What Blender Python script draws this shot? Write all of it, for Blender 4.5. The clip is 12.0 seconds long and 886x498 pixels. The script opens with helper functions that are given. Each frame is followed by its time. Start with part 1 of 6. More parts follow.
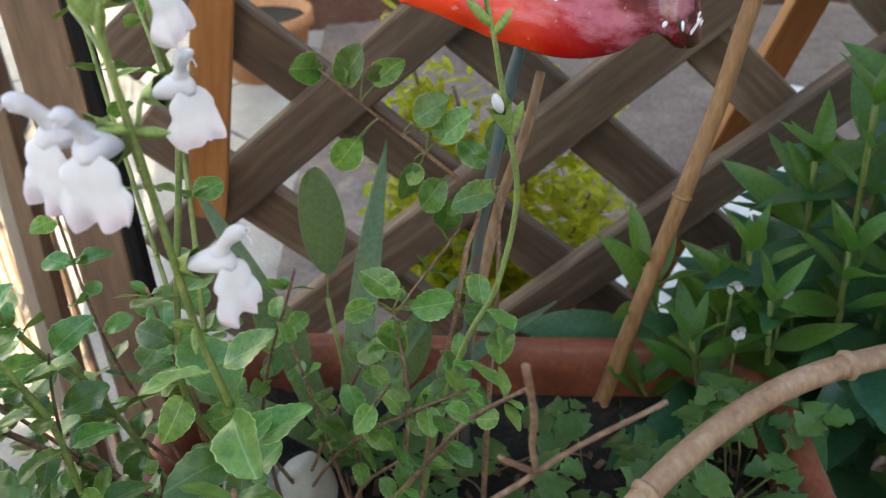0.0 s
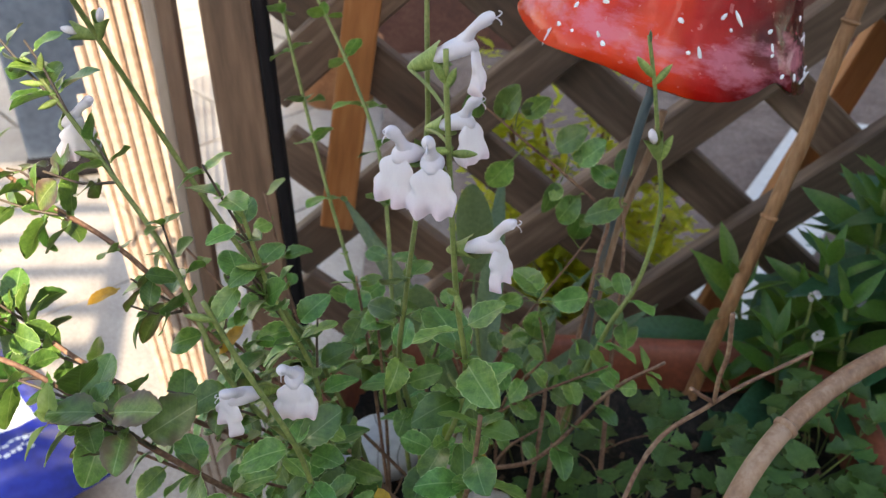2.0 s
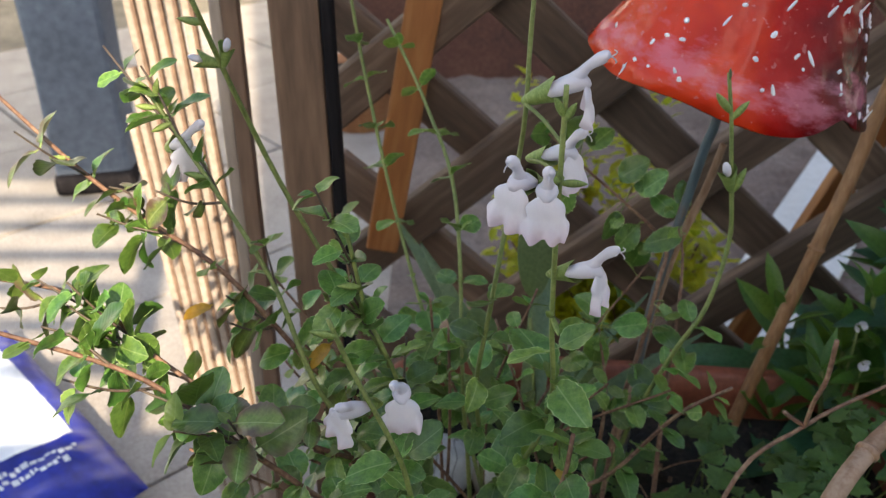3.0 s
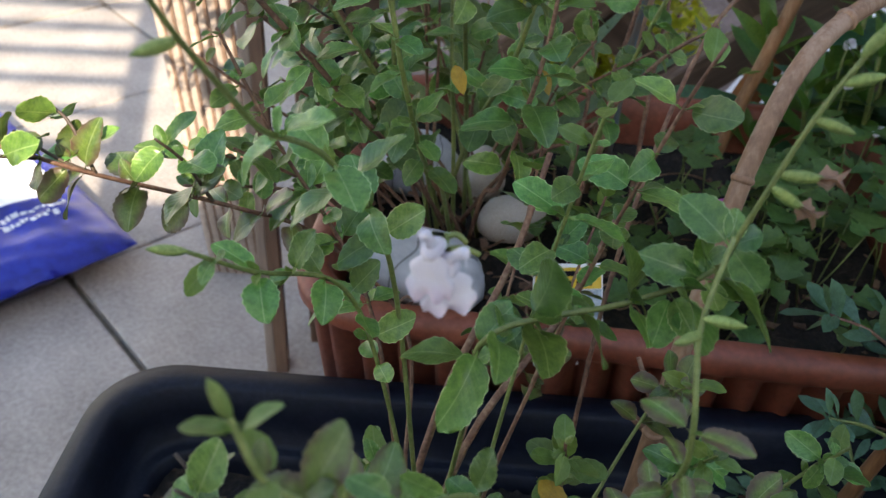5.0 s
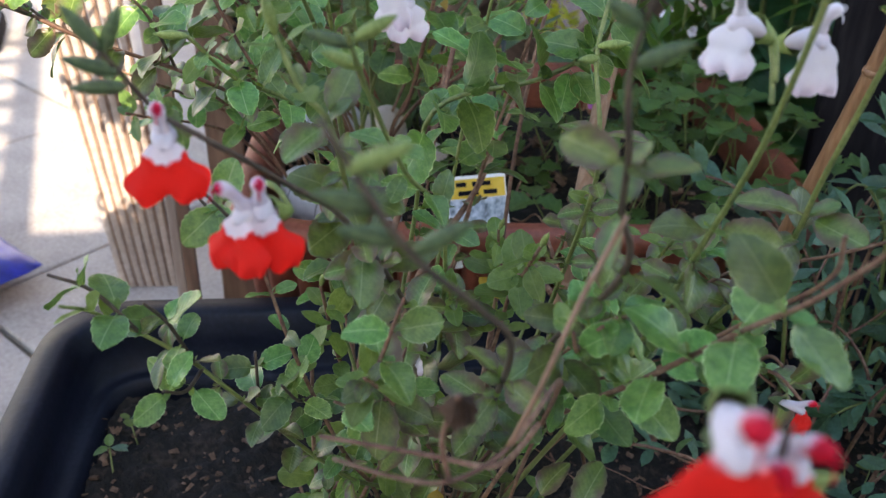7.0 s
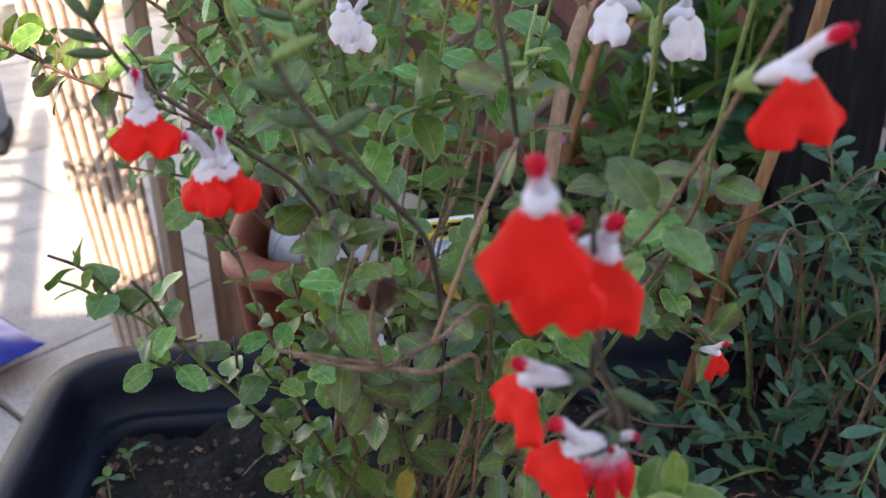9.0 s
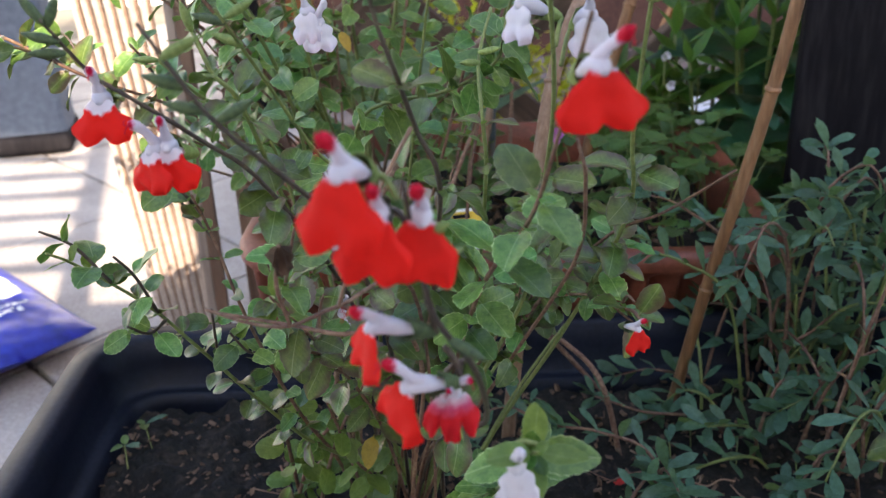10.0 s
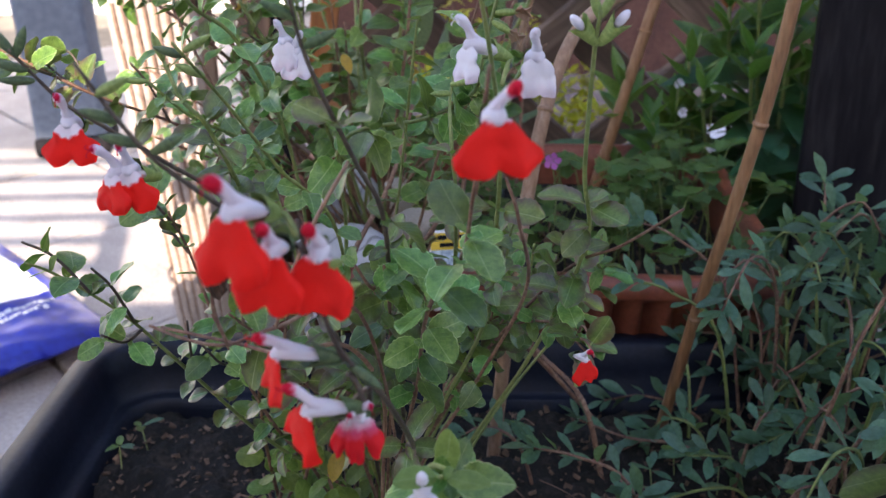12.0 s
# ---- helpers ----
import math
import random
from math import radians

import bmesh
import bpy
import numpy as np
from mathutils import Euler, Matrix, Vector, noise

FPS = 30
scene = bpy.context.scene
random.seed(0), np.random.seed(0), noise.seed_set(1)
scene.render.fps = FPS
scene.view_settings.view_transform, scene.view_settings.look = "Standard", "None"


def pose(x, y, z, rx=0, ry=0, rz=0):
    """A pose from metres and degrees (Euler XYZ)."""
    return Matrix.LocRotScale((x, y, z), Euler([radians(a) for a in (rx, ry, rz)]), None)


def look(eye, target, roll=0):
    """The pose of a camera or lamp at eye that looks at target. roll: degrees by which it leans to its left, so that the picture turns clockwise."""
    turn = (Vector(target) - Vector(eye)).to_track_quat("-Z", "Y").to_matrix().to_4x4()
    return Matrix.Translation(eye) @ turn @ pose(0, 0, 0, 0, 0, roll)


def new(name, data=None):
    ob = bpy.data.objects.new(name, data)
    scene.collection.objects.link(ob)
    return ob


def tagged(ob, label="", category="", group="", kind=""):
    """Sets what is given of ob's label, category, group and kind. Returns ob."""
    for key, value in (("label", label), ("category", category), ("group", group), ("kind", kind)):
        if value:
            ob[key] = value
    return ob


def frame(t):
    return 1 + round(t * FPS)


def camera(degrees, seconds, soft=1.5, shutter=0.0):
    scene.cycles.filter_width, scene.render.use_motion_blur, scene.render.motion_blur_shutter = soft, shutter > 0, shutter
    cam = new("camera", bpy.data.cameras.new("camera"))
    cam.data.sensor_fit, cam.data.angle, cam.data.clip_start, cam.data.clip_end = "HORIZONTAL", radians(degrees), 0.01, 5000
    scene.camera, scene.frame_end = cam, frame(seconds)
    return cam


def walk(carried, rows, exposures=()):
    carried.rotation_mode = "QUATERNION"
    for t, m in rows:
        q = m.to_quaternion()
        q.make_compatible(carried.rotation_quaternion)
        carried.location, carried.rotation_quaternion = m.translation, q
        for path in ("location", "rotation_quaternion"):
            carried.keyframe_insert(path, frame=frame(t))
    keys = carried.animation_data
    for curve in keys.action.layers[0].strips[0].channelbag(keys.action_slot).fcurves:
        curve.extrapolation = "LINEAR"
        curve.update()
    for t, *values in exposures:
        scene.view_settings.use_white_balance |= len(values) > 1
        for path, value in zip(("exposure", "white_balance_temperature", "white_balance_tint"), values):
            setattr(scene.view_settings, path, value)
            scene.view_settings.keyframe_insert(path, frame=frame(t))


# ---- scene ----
cam = camera(54.1, 12.0, soft=1.3)
cam.data.dof.use_dof = True
cam.data.dof.focus_distance = 0.4
cam.data.dof.aperture_fstop = 16.0
PATH = [
    (0.0, (0.0984, 0.1312, 0.8432), (0.1258, 0.9666, 0.2943), -1.67),
    (0.5, (0.0746, 0.1163, 0.8489), (0.1043, 0.9530, 0.3022), -1.65),
    (1.0, (0.0644, 0.0915, 0.8630), (0.0820, 0.9283, 0.3158), -1.39),
    (1.5, (0.0428, 0.0596, 0.8829), (0.0439, 0.9035, 0.3464), -1.63),
    (2.0, (0.0154, 0.0308, 0.8933), (0.0118, 0.8826, 0.3694), -1.37),
    (2.5, (-0.0152, 0.0220, 0.9060), (-0.0146, 0.8807, 0.3935), -0.78),
    (2.7, (-0.0273, 0.0192, 0.9119), (-0.0293, 0.8864, 0.4138), -0.78),
    (4.3, (-0.0390, -0.0360, 0.7920), (-0.0320, 1.6270, -0.3180), 4.40),
    (4.5, (-0.0312, -0.0520, 0.7825), (-0.0130, 1.5900, -0.3540), 3.70),
    (5.0, (-0.0269, -0.0860, 0.7630), (-0.0173, 0.7158, 0.1656), 2.97),
    (5.5, (-0.0316, -0.1200, 0.7474), (-0.0118, 0.6754, 0.1416), 1.71),
    (6.0, (-0.0528, -0.1640, 0.7356), (0.0314, 0.6344, 0.1394), 1.05),
    (6.5, (-0.0575, -0.1865, 0.7229), (0.0723, 0.6419, 0.1781), 2.55),
    (6.7, (-0.0553, -0.1939, 0.7168), (0.0818, 0.6378, 0.1789), 2.80),
    (8.3, (-0.0717, -0.2421, 0.6904), (0.0903, 0.6434, 0.2548), 0.36),
    (8.5, (-0.0660, -0.2486, 0.6906), (0.0970, 0.6397, 0.2614), 0.30),
    (9.0, (-0.0450, -0.2645, 0.6895), (0.0977, 0.6267, 0.2589), -0.24),
    (9.5, (-0.0223, -0.2839, 0.6906), (0.0740, 0.6137, 0.2605), -0.99),
    (10.0, (-0.0001, -0.3029, 0.6957), (0.0693, 0.5975, 0.2664), -1.52),
    (10.5, (0.0164, -0.3146, 0.6984), (0.0633, 0.5878, 0.2702), -0.89),
    (11.0, (0.0314, -0.3220, 0.7012), (0.0606, 0.5844, 0.2799), -0.26),
    (11.5, (0.0357, -0.3221, 0.7021), (0.0654, 0.5856, 0.2837), -0.20),
    (12.0, (0.0339, -0.3145, 0.7064), (0.0598, 0.5943, 0.2899), -0.45),
]

walk(cam, [(t, look(eye, aim, roll)) for t, eye, aim, roll in PATH], exposures=[(0.0, 2.03 + 0.48, 7900.0, 0.0), (1.0, 2.03 + 0.36, 7900.0, 0.0), (1.6, 2.03 + 0.22, 7800.0, 3.0), (2.2, 2.03 - 0.05, 7600.0, 9.0), (4.4, 2.03 - 0.38, 7800.0, 7.0), (5.2, 2.03 + 0.1, 7150.0, 11.0), (6.2, 2.03 + 0.32, 7150.0, 13.0), (9.0, 2.03 + 0.35, 7250.0, 13.0), (12.0, 2.03 + 0.22, 6850.0, 20.0)])

# ---------------------------------------------------------------- light
SUN_AIM = Vector((-0.2, 0.97, -0.68)).normalized()
world = bpy.data.worlds.new("world")
scene.world = world
world.use_nodes = True
wn = world.node_tree.nodes
sky = wn.new("ShaderNodeTexSky")
sky.sky_type = "NISHITA"
sky.sun_disc = False
sky.sun_elevation = math.asin(-SUN_AIM.z)
sky.sun_rotation = math.atan2(-SUN_AIM.x, -SUN_AIM.y)
world.node_tree.links.new(sky.outputs[0], wn["Background"].inputs[0])
wn["Background"].inputs[1].default_value = 0.15
sun_data = bpy.data.lights.new("sun", "SUN")
sun_data.energy, sun_data.angle, sun_data.color = 2.9, radians(0.53), (1.0, 0.93, 0.82)
sun_ob = new("sun", sun_data)
sun_ob.matrix_world = look((0, 0, 5), Vector((0, 0, 5)) + SUN_AIM)

# ---------------------------------------------------------------- materials
def material(name):
    m = bpy.data.materials.new(name)
    m.use_nodes = True
    nt = m.node_tree
    return m, nt, nt.nodes["Principled BSDF"]


def node(nt, kind, **values):
    n = nt.nodes.new(kind)
    for key, value in values.items():
        n.inputs[key].default_value = value
    return n


def ramp(nt, source, stops):
    n = nt.nodes.new("ShaderNodeValToRGB")
    while len(n.color_ramp.elements) < len(stops):
        n.color_ramp.elements.new(0.5)
    for el, (at, colour) in zip(n.color_ramp.elements, stops):
        el.position, el.color = at, (*colour, 1)
    nt.links.new(source, n.inputs[0])
    return n.outputs[0]


def math_node(nt, op, a, b=None, c=None):
    n = nt.nodes.new("ShaderNodeMath")
    n.operation = op
    for i, v in enumerate((a, b, c)):
        if v is None:
            continue
        if isinstance(v, (int, float)):
            n.inputs[i].default_value = v
        else:
            nt.links.new(v, n.inputs[i])
    return n.outputs[0]


def mix_colour(nt, fac, a, b, blend="MIX"):
    n = nt.nodes.new("ShaderNodeMix")
    n.data_type, n.blend_type = "RGBA", blend
    for i, v in ((0, fac), (6, a), (7, b)):
        if isinstance(v, (int, float)):
            n.inputs[i].default_value = v
        elif isinstance(v, tuple):
            n.inputs[i].default_value = (*v, 1)
        else:
            nt.links.new(v, n.inputs[i])
    return n.outputs[2]


def object_coords(nt, stretch=(1, 1, 1)):
    tc = nt.nodes.new("ShaderNodeTexCoord")
    mp = nt.nodes.new("ShaderNodeMapping")
    mp.inputs["Scale"].default_value = stretch
    nt.links.new(tc.outputs["Object"], mp.inputs[0])
    return mp.outputs[0]


def noise_out(nt, coords, scale, detail=4.0, rough=0.55, out=0):
    n = nt.nodes.new("ShaderNodeTexNoise")
    n.inputs["Scale"].default_value, n.inputs["Detail"].default_value, n.inputs["Roughness"].default_value = scale, detail, rough
    nt.links.new(coords, n.inputs["Vector"])
    return n.outputs[out]


def bump(nt, bsdf, height, strength, distance):
    b = nt.nodes.new("ShaderNodeBump")
    b.inputs["Strength"].default_value, b.inputs["Distance"].default_value = strength, distance
    nt.links.new(height, b.inputs["Height"])
    nt.links.new(b.outputs[0], bsdf.inputs["Normal"])


def surface(name, dark, mid, light, fine=200.0, coarse=15.0, rough=0.6, relief=0.001, stretch=(1, 1, 1), metal=0.0, vary=0.25, coat=0.0):
    """Grain at two scales between three tones, with fine relief and a little random shift from object to object."""
    m, nt, b = material(name)
    co = object_coords(nt, stretch)
    a, c = noise_out(nt, co, fine), noise_out(nt, co, coarse, 3.0)
    f = math_node(nt, "ADD", math_node(nt, "MULTIPLY", a, 0.5), math_node(nt, "MULTIPLY", c, 0.5))
    col = ramp(nt, f, ((0.34, dark), (0.5, mid), (0.66, light)))
    info = nt.nodes.new("ShaderNodeObjectInfo")
    hsv = node(nt, "ShaderNodeHueSaturation")
    nt.links.new(math_node(nt, "ADD", math_node(nt, "MULTIPLY", info.outputs["Random"], vary), 1 - vary / 2), hsv.inputs["Value"])
    nt.links.new(col, hsv.inputs["Color"])
    nt.links.new(hsv.outputs[0], b.inputs["Base Color"])
    nt.links.new(math_node(nt, "ADD", math_node(nt, "MULTIPLY", c, 0.3), rough - 0.15), b.inputs["Roughness"])
    b.inputs["Metallic"].default_value = metal
    b.inputs["Coat Weight"].default_value = coat
    bump(nt, b, f, 0.6, relief)
    return m


def leaf_material(name, dark, mid, light, vein, edge=None, ribs=420.0, slant=0.8, rough=0.45, glow=0.35, vary=0.5, hue=0.03):
    """Leaf blade: midrib along x, side veins, blotches, thin enough to let light through."""
    m, nt, b = material(name)
    own = nt.nodes.new("ShaderNodeAttribute")
    own.attribute_name = "blade"
    co = own.outputs["Vector"]
    sep = nt.nodes.new("ShaderNodeSeparateXYZ")
    nt.links.new(co, sep.inputs[0])
    across = math_node(nt, "ABSOLUTE", sep.outputs[1])
    info = nt.nodes.new("ShaderNodeObjectInfo")
    island = nt.nodes.new("ShaderNodeNewGeometry")
    rnd = math_node(nt, "FRACT", math_node(nt, "ADD", info.outputs["Random"], island.outputs["Random Per Island"]))
    blotch = noise_out(nt, co, 260.0, 3.0)
    fine = noise_out(nt, co, 1500.0, 3.0)
    f = math_node(nt, "ADD", math_node(nt, "MULTIPLY", blotch, 0.65), math_node(nt, "MULTIPLY", fine, 0.35))
    col = ramp(nt, f, ((0.33, dark), (0.5, mid), (0.68, light)))
    wave = math_node(nt, "SINE", math_node(nt, "MULTIPLY", math_node(nt, "SUBTRACT", sep.outputs[0], math_node(nt, "MULTIPLY", across, slant)), ribs * 2 * math.pi))
    side = math_node(nt, "POWER", math_node(nt, "MAXIMUM", wave, 0.0), 6.0)
    mid_rib = math_node(nt, "MAXIMUM", math_node(nt, "SUBTRACT", 1.0, math_node(nt, "MULTIPLY", across, 2600.0)), 0.0)
    rim_at = nt.nodes.new("ShaderNodeAttribute")
    rim_at.attribute_name = "rim"
    rim = rim_at.outputs["Fac"]
    veins = math_node(nt, "MAXIMUM", math_node(nt, "MULTIPLY", side, 0.05), math_node(nt, "MULTIPLY", mid_rib, 0.4))
    col = mix_colour(nt, veins, col, vein)
    margin = math_node(nt, "MULTIPLY", math_node(nt, "GREATER_THAN", rim, 0.95), 0.6)
    col = mix_colour(nt, margin, col, vein)
    if edge:
        reach = math_node(nt, "ADD", math_node(nt, "MULTIPLY", rim, 0.55), math_node(nt, "ADD", math_node(nt, "MULTIPLY", noise_out(nt, co, 110.0, 2.0), 0.5), math_node(nt, "MULTIPLY", rnd, 0.3)))
        tint = math_node(nt, "MULTIPLY", math_node(nt, "MINIMUM", math_node(nt, "MAXIMUM", math_node(nt, "MULTIPLY", math_node(nt, "SUBTRACT", reach, 0.6), 3.2), 0.0), 1.0), 0.8)
        col = mix_colour(nt, tint, col, edge)
    hsv = node(nt, "ShaderNodeHueSaturation")
    nt.links.new(math_node(nt, "ADD", math_node(nt, "MULTIPLY", rnd, vary), 1 - vary / 2), hsv.inputs["Value"])
    nt.links.new(math_node(nt, "ADD", math_node(nt, "MULTIPLY", math_node(nt, "FRACT", math_node(nt, "MULTIPLY", rnd, 7.31)), hue), 0.5 - hue / 2), hsv.inputs["Hue"])
    nt.links.new(col, hsv.inputs["Color"])
    b.inputs["Roughness"].default_value = rough
    nt.links.new(hsv.outputs[0], b.inputs["Base Color"])
    quilt = math_node(nt, "ADD", math_node(nt, "MULTIPLY", wave, -0.15), math_node(nt, "MULTIPLY", blotch, 1.2))
    bump(nt, b, quilt, 0.4, 0.0004)
    tr = nt.nodes.new("ShaderNodeBsdfTranslucent")
    nt.links.new(mix_colour(nt, 0.5, hsv.outputs[0], (0.35, 0.5, 0.06)), tr.inputs[0])
    ms = nt.nodes.new("ShaderNodeMixShader")
    ms.inputs[0].default_value = glow
    nt.links.new(b.outputs[0], ms.inputs[1])
    nt.links.new(tr.outputs[0], ms.inputs[2])
    nt.links.new(ms.outputs[0], nt.nodes["Material Output"].inputs[0])
    return m


def petal_material(name, low, high, start, end, axis=2, glow=0.3, pink=None, shoulder=0.0):
    """Petal that turns from one colour to another along an axis, with a ragged boundary and fine streaks."""
    m, nt, b = material(name)
    co = object_coords(nt)
    sep = nt.nodes.new("ShaderNodeSeparateXYZ")
    nt.links.new(co, sep.inputs[0])
    ragged = math_node(nt, "MULTIPLY", math_node(nt, "SUBTRACT", noise_out(nt, co, 420.0, 3.0), 0.5), 0.004)
    v = math_node(nt, "SUBTRACT", math_node(nt, "ADD", sep.outputs[axis], ragged), math_node(nt, "MULTIPLY", math_node(nt, "ABSOLUTE", sep.outputs[0]), shoulder))
    fac = math_node(nt, "DIVIDE", math_node(nt, "SUBTRACT", v, start), end - start)
    stops = ((0.0, low), (1.0, high)) if not pink else ((0.0, low), (0.5, pink), (1.0, high))
    col = ramp(nt, fac, stops)
    streak = noise_out(nt, object_coords(nt, (1, 1, 0.25)), 1400.0, 2.0)
    col = mix_colour(nt, math_node(nt, "MULTIPLY", streak, 0.25), col, (0.75, 0.7, 0.75), "MULTIPLY")
    nt.links.new(col, b.inputs["Base Color"])
    b.inputs["Roughness"].default_value = 0.65
    b.inputs["Specular IOR Level"].default_value = 0.25
    bump(nt, b, streak, 0.4, 0.0003)
    tr = nt.nodes.new("ShaderNodeBsdfTranslucent")
    nt.links.new(col, tr.inputs[0])
    ms = nt.nodes.new("ShaderNodeMixShader")
    ms.inputs[0].default_value = glow
    nt.links.new(b.outputs[0], ms.inputs[1])
    nt.links.new(tr.outputs[0], ms.inputs[2])
    nt.links.new(ms.outputs[0], nt.nodes["Material Output"].inputs[0])
    return m


RED, WHITE = (0.84, 0.016, 0.01), (0.8, 0.73, 0.78)
M_LEAF = leaf_material("salvia_leaf", (0.042, 0.11, 0.022), (0.084, 0.18, 0.034), (0.15, 0.268, 0.056), (0.46, 0.56, 0.24), vary=1.0, rough=0.3, hue=0.05, glow=0.14)
M_LEAF_TINGED = leaf_material("tinged_salvia_leaf", (0.055, 0.096, 0.02), (0.1, 0.152, 0.03), (0.155, 0.215, 0.048), (0.42, 0.48, 0.22), rough=0.3, edge=(0.088, 0.034, 0.036), vary=0.9, hue=0.05, glow=0.14)
M_LEAF_YOUNG = leaf_material("young_salvia_leaf", (0.066, 0.118, 0.024), (0.11, 0.18, 0.036), (0.17, 0.255, 0.06), (0.26, 0.34, 0.13), vary=0.5)
M_LEAF_OLD = leaf_material("yellowed_leaf", (0.25, 0.14, 0.02), (0.42, 0.22, 0.02), (0.5, 0.3, 0.04), (0.4, 0.25, 0.06))
M_LANCE_YOUNG = leaf_material("young_lance_leaf", (0.03, 0.1, 0.018), (0.055, 0.155, 0.026), (0.1, 0.22, 0.04), (0.14, 0.26, 0.07), ribs=150.0, rough=0.35, vary=0.5)
M_LANCE = leaf_material("lance_leaf", (0.018, 0.08, 0.044), (0.034, 0.13, 0.068), (0.065, 0.19, 0.095), (0.06, 0.16, 0.08), ribs=150.0, rough=0.32, vary=0.8)
M_NARROW = leaf_material("narrow_leaf", (0.026, 0.075, 0.048), (0.052, 0.13, 0.08), (0.1, 0.2, 0.125), (0.09, 0.18, 0.11), ribs=200.0, rough=0.45, vary=0.7)
M_HERB = leaf_material("herb_leaf", (0.03, 0.075, 0.016), (0.055, 0.12, 0.026), (0.09, 0.17, 0.042), (0.13, 0.22, 0.06), rough=0.5, vary=0.6)
M_STRAP = leaf_material("strap_leaf", (0.06, 0.1, 0.06), (0.1, 0.16, 0.09), (0.16, 0.22, 0.12), (0.2, 0.26, 0.15), ribs=0.0, vary=0.5)
M_GOLD = leaf_material("golden_leaf", (0.3, 0.3, 0.01), (0.5, 0.47, 0.015), (0.62, 0.6, 0.03), (0.5, 0.5, 0.1), glow=0.5, vary=0.5)
M_STEM = surface("green_stem", (0.1, 0.13, 0.034), (0.17, 0.205, 0.056), (0.25, 0.28, 0.09), 500, 60, 0.55, 0.0003)
M_STEM_DARK = surface("dark_stem", (0.04, 0.024, 0.018), (0.08, 0.052, 0.036), (0.13, 0.1, 0.062), 500, 60, 0.55, 0.0003)
M_TWIG = surface("woody_twig", (0.1, 0.045, 0.028), (0.19, 0.095, 0.058), (0.31, 0.19, 0.12), 400, 50, 0.75, 0.0006, (1, 1, 1))
M_CALYX = surface("calyx", (0.12, 0.17, 0.04), (0.2, 0.27, 0.065), (0.3, 0.36, 0.12), 900, 200, 0.55, 0.0004, (3, 3, 0.5))
M_CALYX_DARK = surface("dark_calyx", (0.03, 0.05, 0.02), (0.07, 0.11, 0.04), (0.12, 0.17, 0.06), 900, 200, 0.55, 0.0004, (3, 3, 0.5))
M_LIP = petal_material("bicolour_lip", RED, WHITE, -0.0066, -0.0054, pink=(0.8, 0.25, 0.3), shoulder=0.55)
M_LIP_DEEP = petal_material("mostly_red_lip", RED, WHITE, -0.0026, -0.0014, pink=(0.8, 0.25, 0.3), shoulder=0.2)
M_LIP_STREAK = petal_material("streaked_lip", (0.7, 0.012, 0.02), WHITE, -0.0105, -0.001, pink=(0.72, 0.1, 0.2), shoulder=0.1)
M_HOOD = petal_material("bicolour_hood", (0.6, 0.006, 0.05), WHITE, -0.0074, -0.006, axis=1, pink=(0.75, 0.3, 0.42))
M_HOOD_DEEP = petal_material("red_tipped_hood", (0.66, 0.008, 0.035), WHITE, -0.0052, -0.0036, axis=1, pink=(0.75, 0.3, 0.42))
M_WHITE = petal_material("white_petal", (0.78, 0.65, 0.73), (0.81, 0.76, 0.8), -0.015, -0.009)
M_PURPLE = petal_material("mauve_petal", (0.5, 0.12, 0.45), (0.6, 0.22, 0.55), -0.01, 0.01)
M_BAMBOO = surface("bamboo_cane", (0.18, 0.08, 0.034), (0.31, 0.15, 0.068), (0.43, 0.235, 0.12), 300, 30, 0.5, 0.0004, (1, 1, 0.15))
M_HOOP = surface("dry_cane", (0.17, 0.086, 0.046), (0.27, 0.15, 0.088), (0.39, 0.25, 0.17), 300, 30, 0.55, 0.0006, (1, 1, 0.3))
M_TERRA = surface("terracotta_plastic", (0.15, 0.037, 0.019), (0.225, 0.058, 0.03), (0.3, 0.088, 0.05), 180, 20, 0.5, 0.0006)
M_BLACK = surface("black_plastic", (0.003, 0.0042, 0.009), (0.005, 0.007, 0.015), (0.01, 0.013, 0.025), 250, 14, 0.5, 0.0006)
M_BLACK.node_tree.nodes["Principled BSDF"].inputs["Specular IOR Level"].default_value = 0.25
M_SOIL = surface("potting_soil", (0.005, 0.0035, 0.003), (0.014, 0.01, 0.007), (0.05, 0.035, 0.026), 260, 60, 0.95, 0.006)
M_BARK = surface("bark_chip", (0.045, 0.024, 0.014), (0.1, 0.055, 0.032), (0.2, 0.12, 0.075), 200, 40, 0.85, 0.001, (1, 1, 1), vary=0.8)
M_SLAB = surface("concrete_slab", (0.26, 0.22, 0.19), (0.37, 0.32, 0.28), (0.47, 0.415, 0.365), 160, 9, 0.85, 0.0015)
M_JOINT = surface("sandy_joint", (0.1, 0.08, 0.06), (0.18, 0.15, 0.11), (0.28, 0.24, 0.18), 120, 6, 0.95, 0.002)
M_TRELLIS = surface("weathered_trellis_wood", (0.07, 0.04, 0.026), (0.13, 0.08, 0.053), (0.23, 0.15, 0.105), 120, 14, 0.75, 0.0014, (0.12, 1, 1), vary=0.6)
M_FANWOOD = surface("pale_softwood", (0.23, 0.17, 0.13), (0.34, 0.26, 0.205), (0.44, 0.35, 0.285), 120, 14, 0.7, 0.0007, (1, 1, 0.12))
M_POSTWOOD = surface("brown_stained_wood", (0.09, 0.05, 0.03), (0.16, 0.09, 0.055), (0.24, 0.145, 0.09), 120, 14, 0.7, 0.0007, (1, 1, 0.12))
M_ORANGE = surface("orange_stained_wood", (0.22, 0.075, 0.02), (0.34, 0.125, 0.035), (0.44, 0.19, 0.07), 120, 14, 0.6, 0.0007, (1, 1, 0.12))
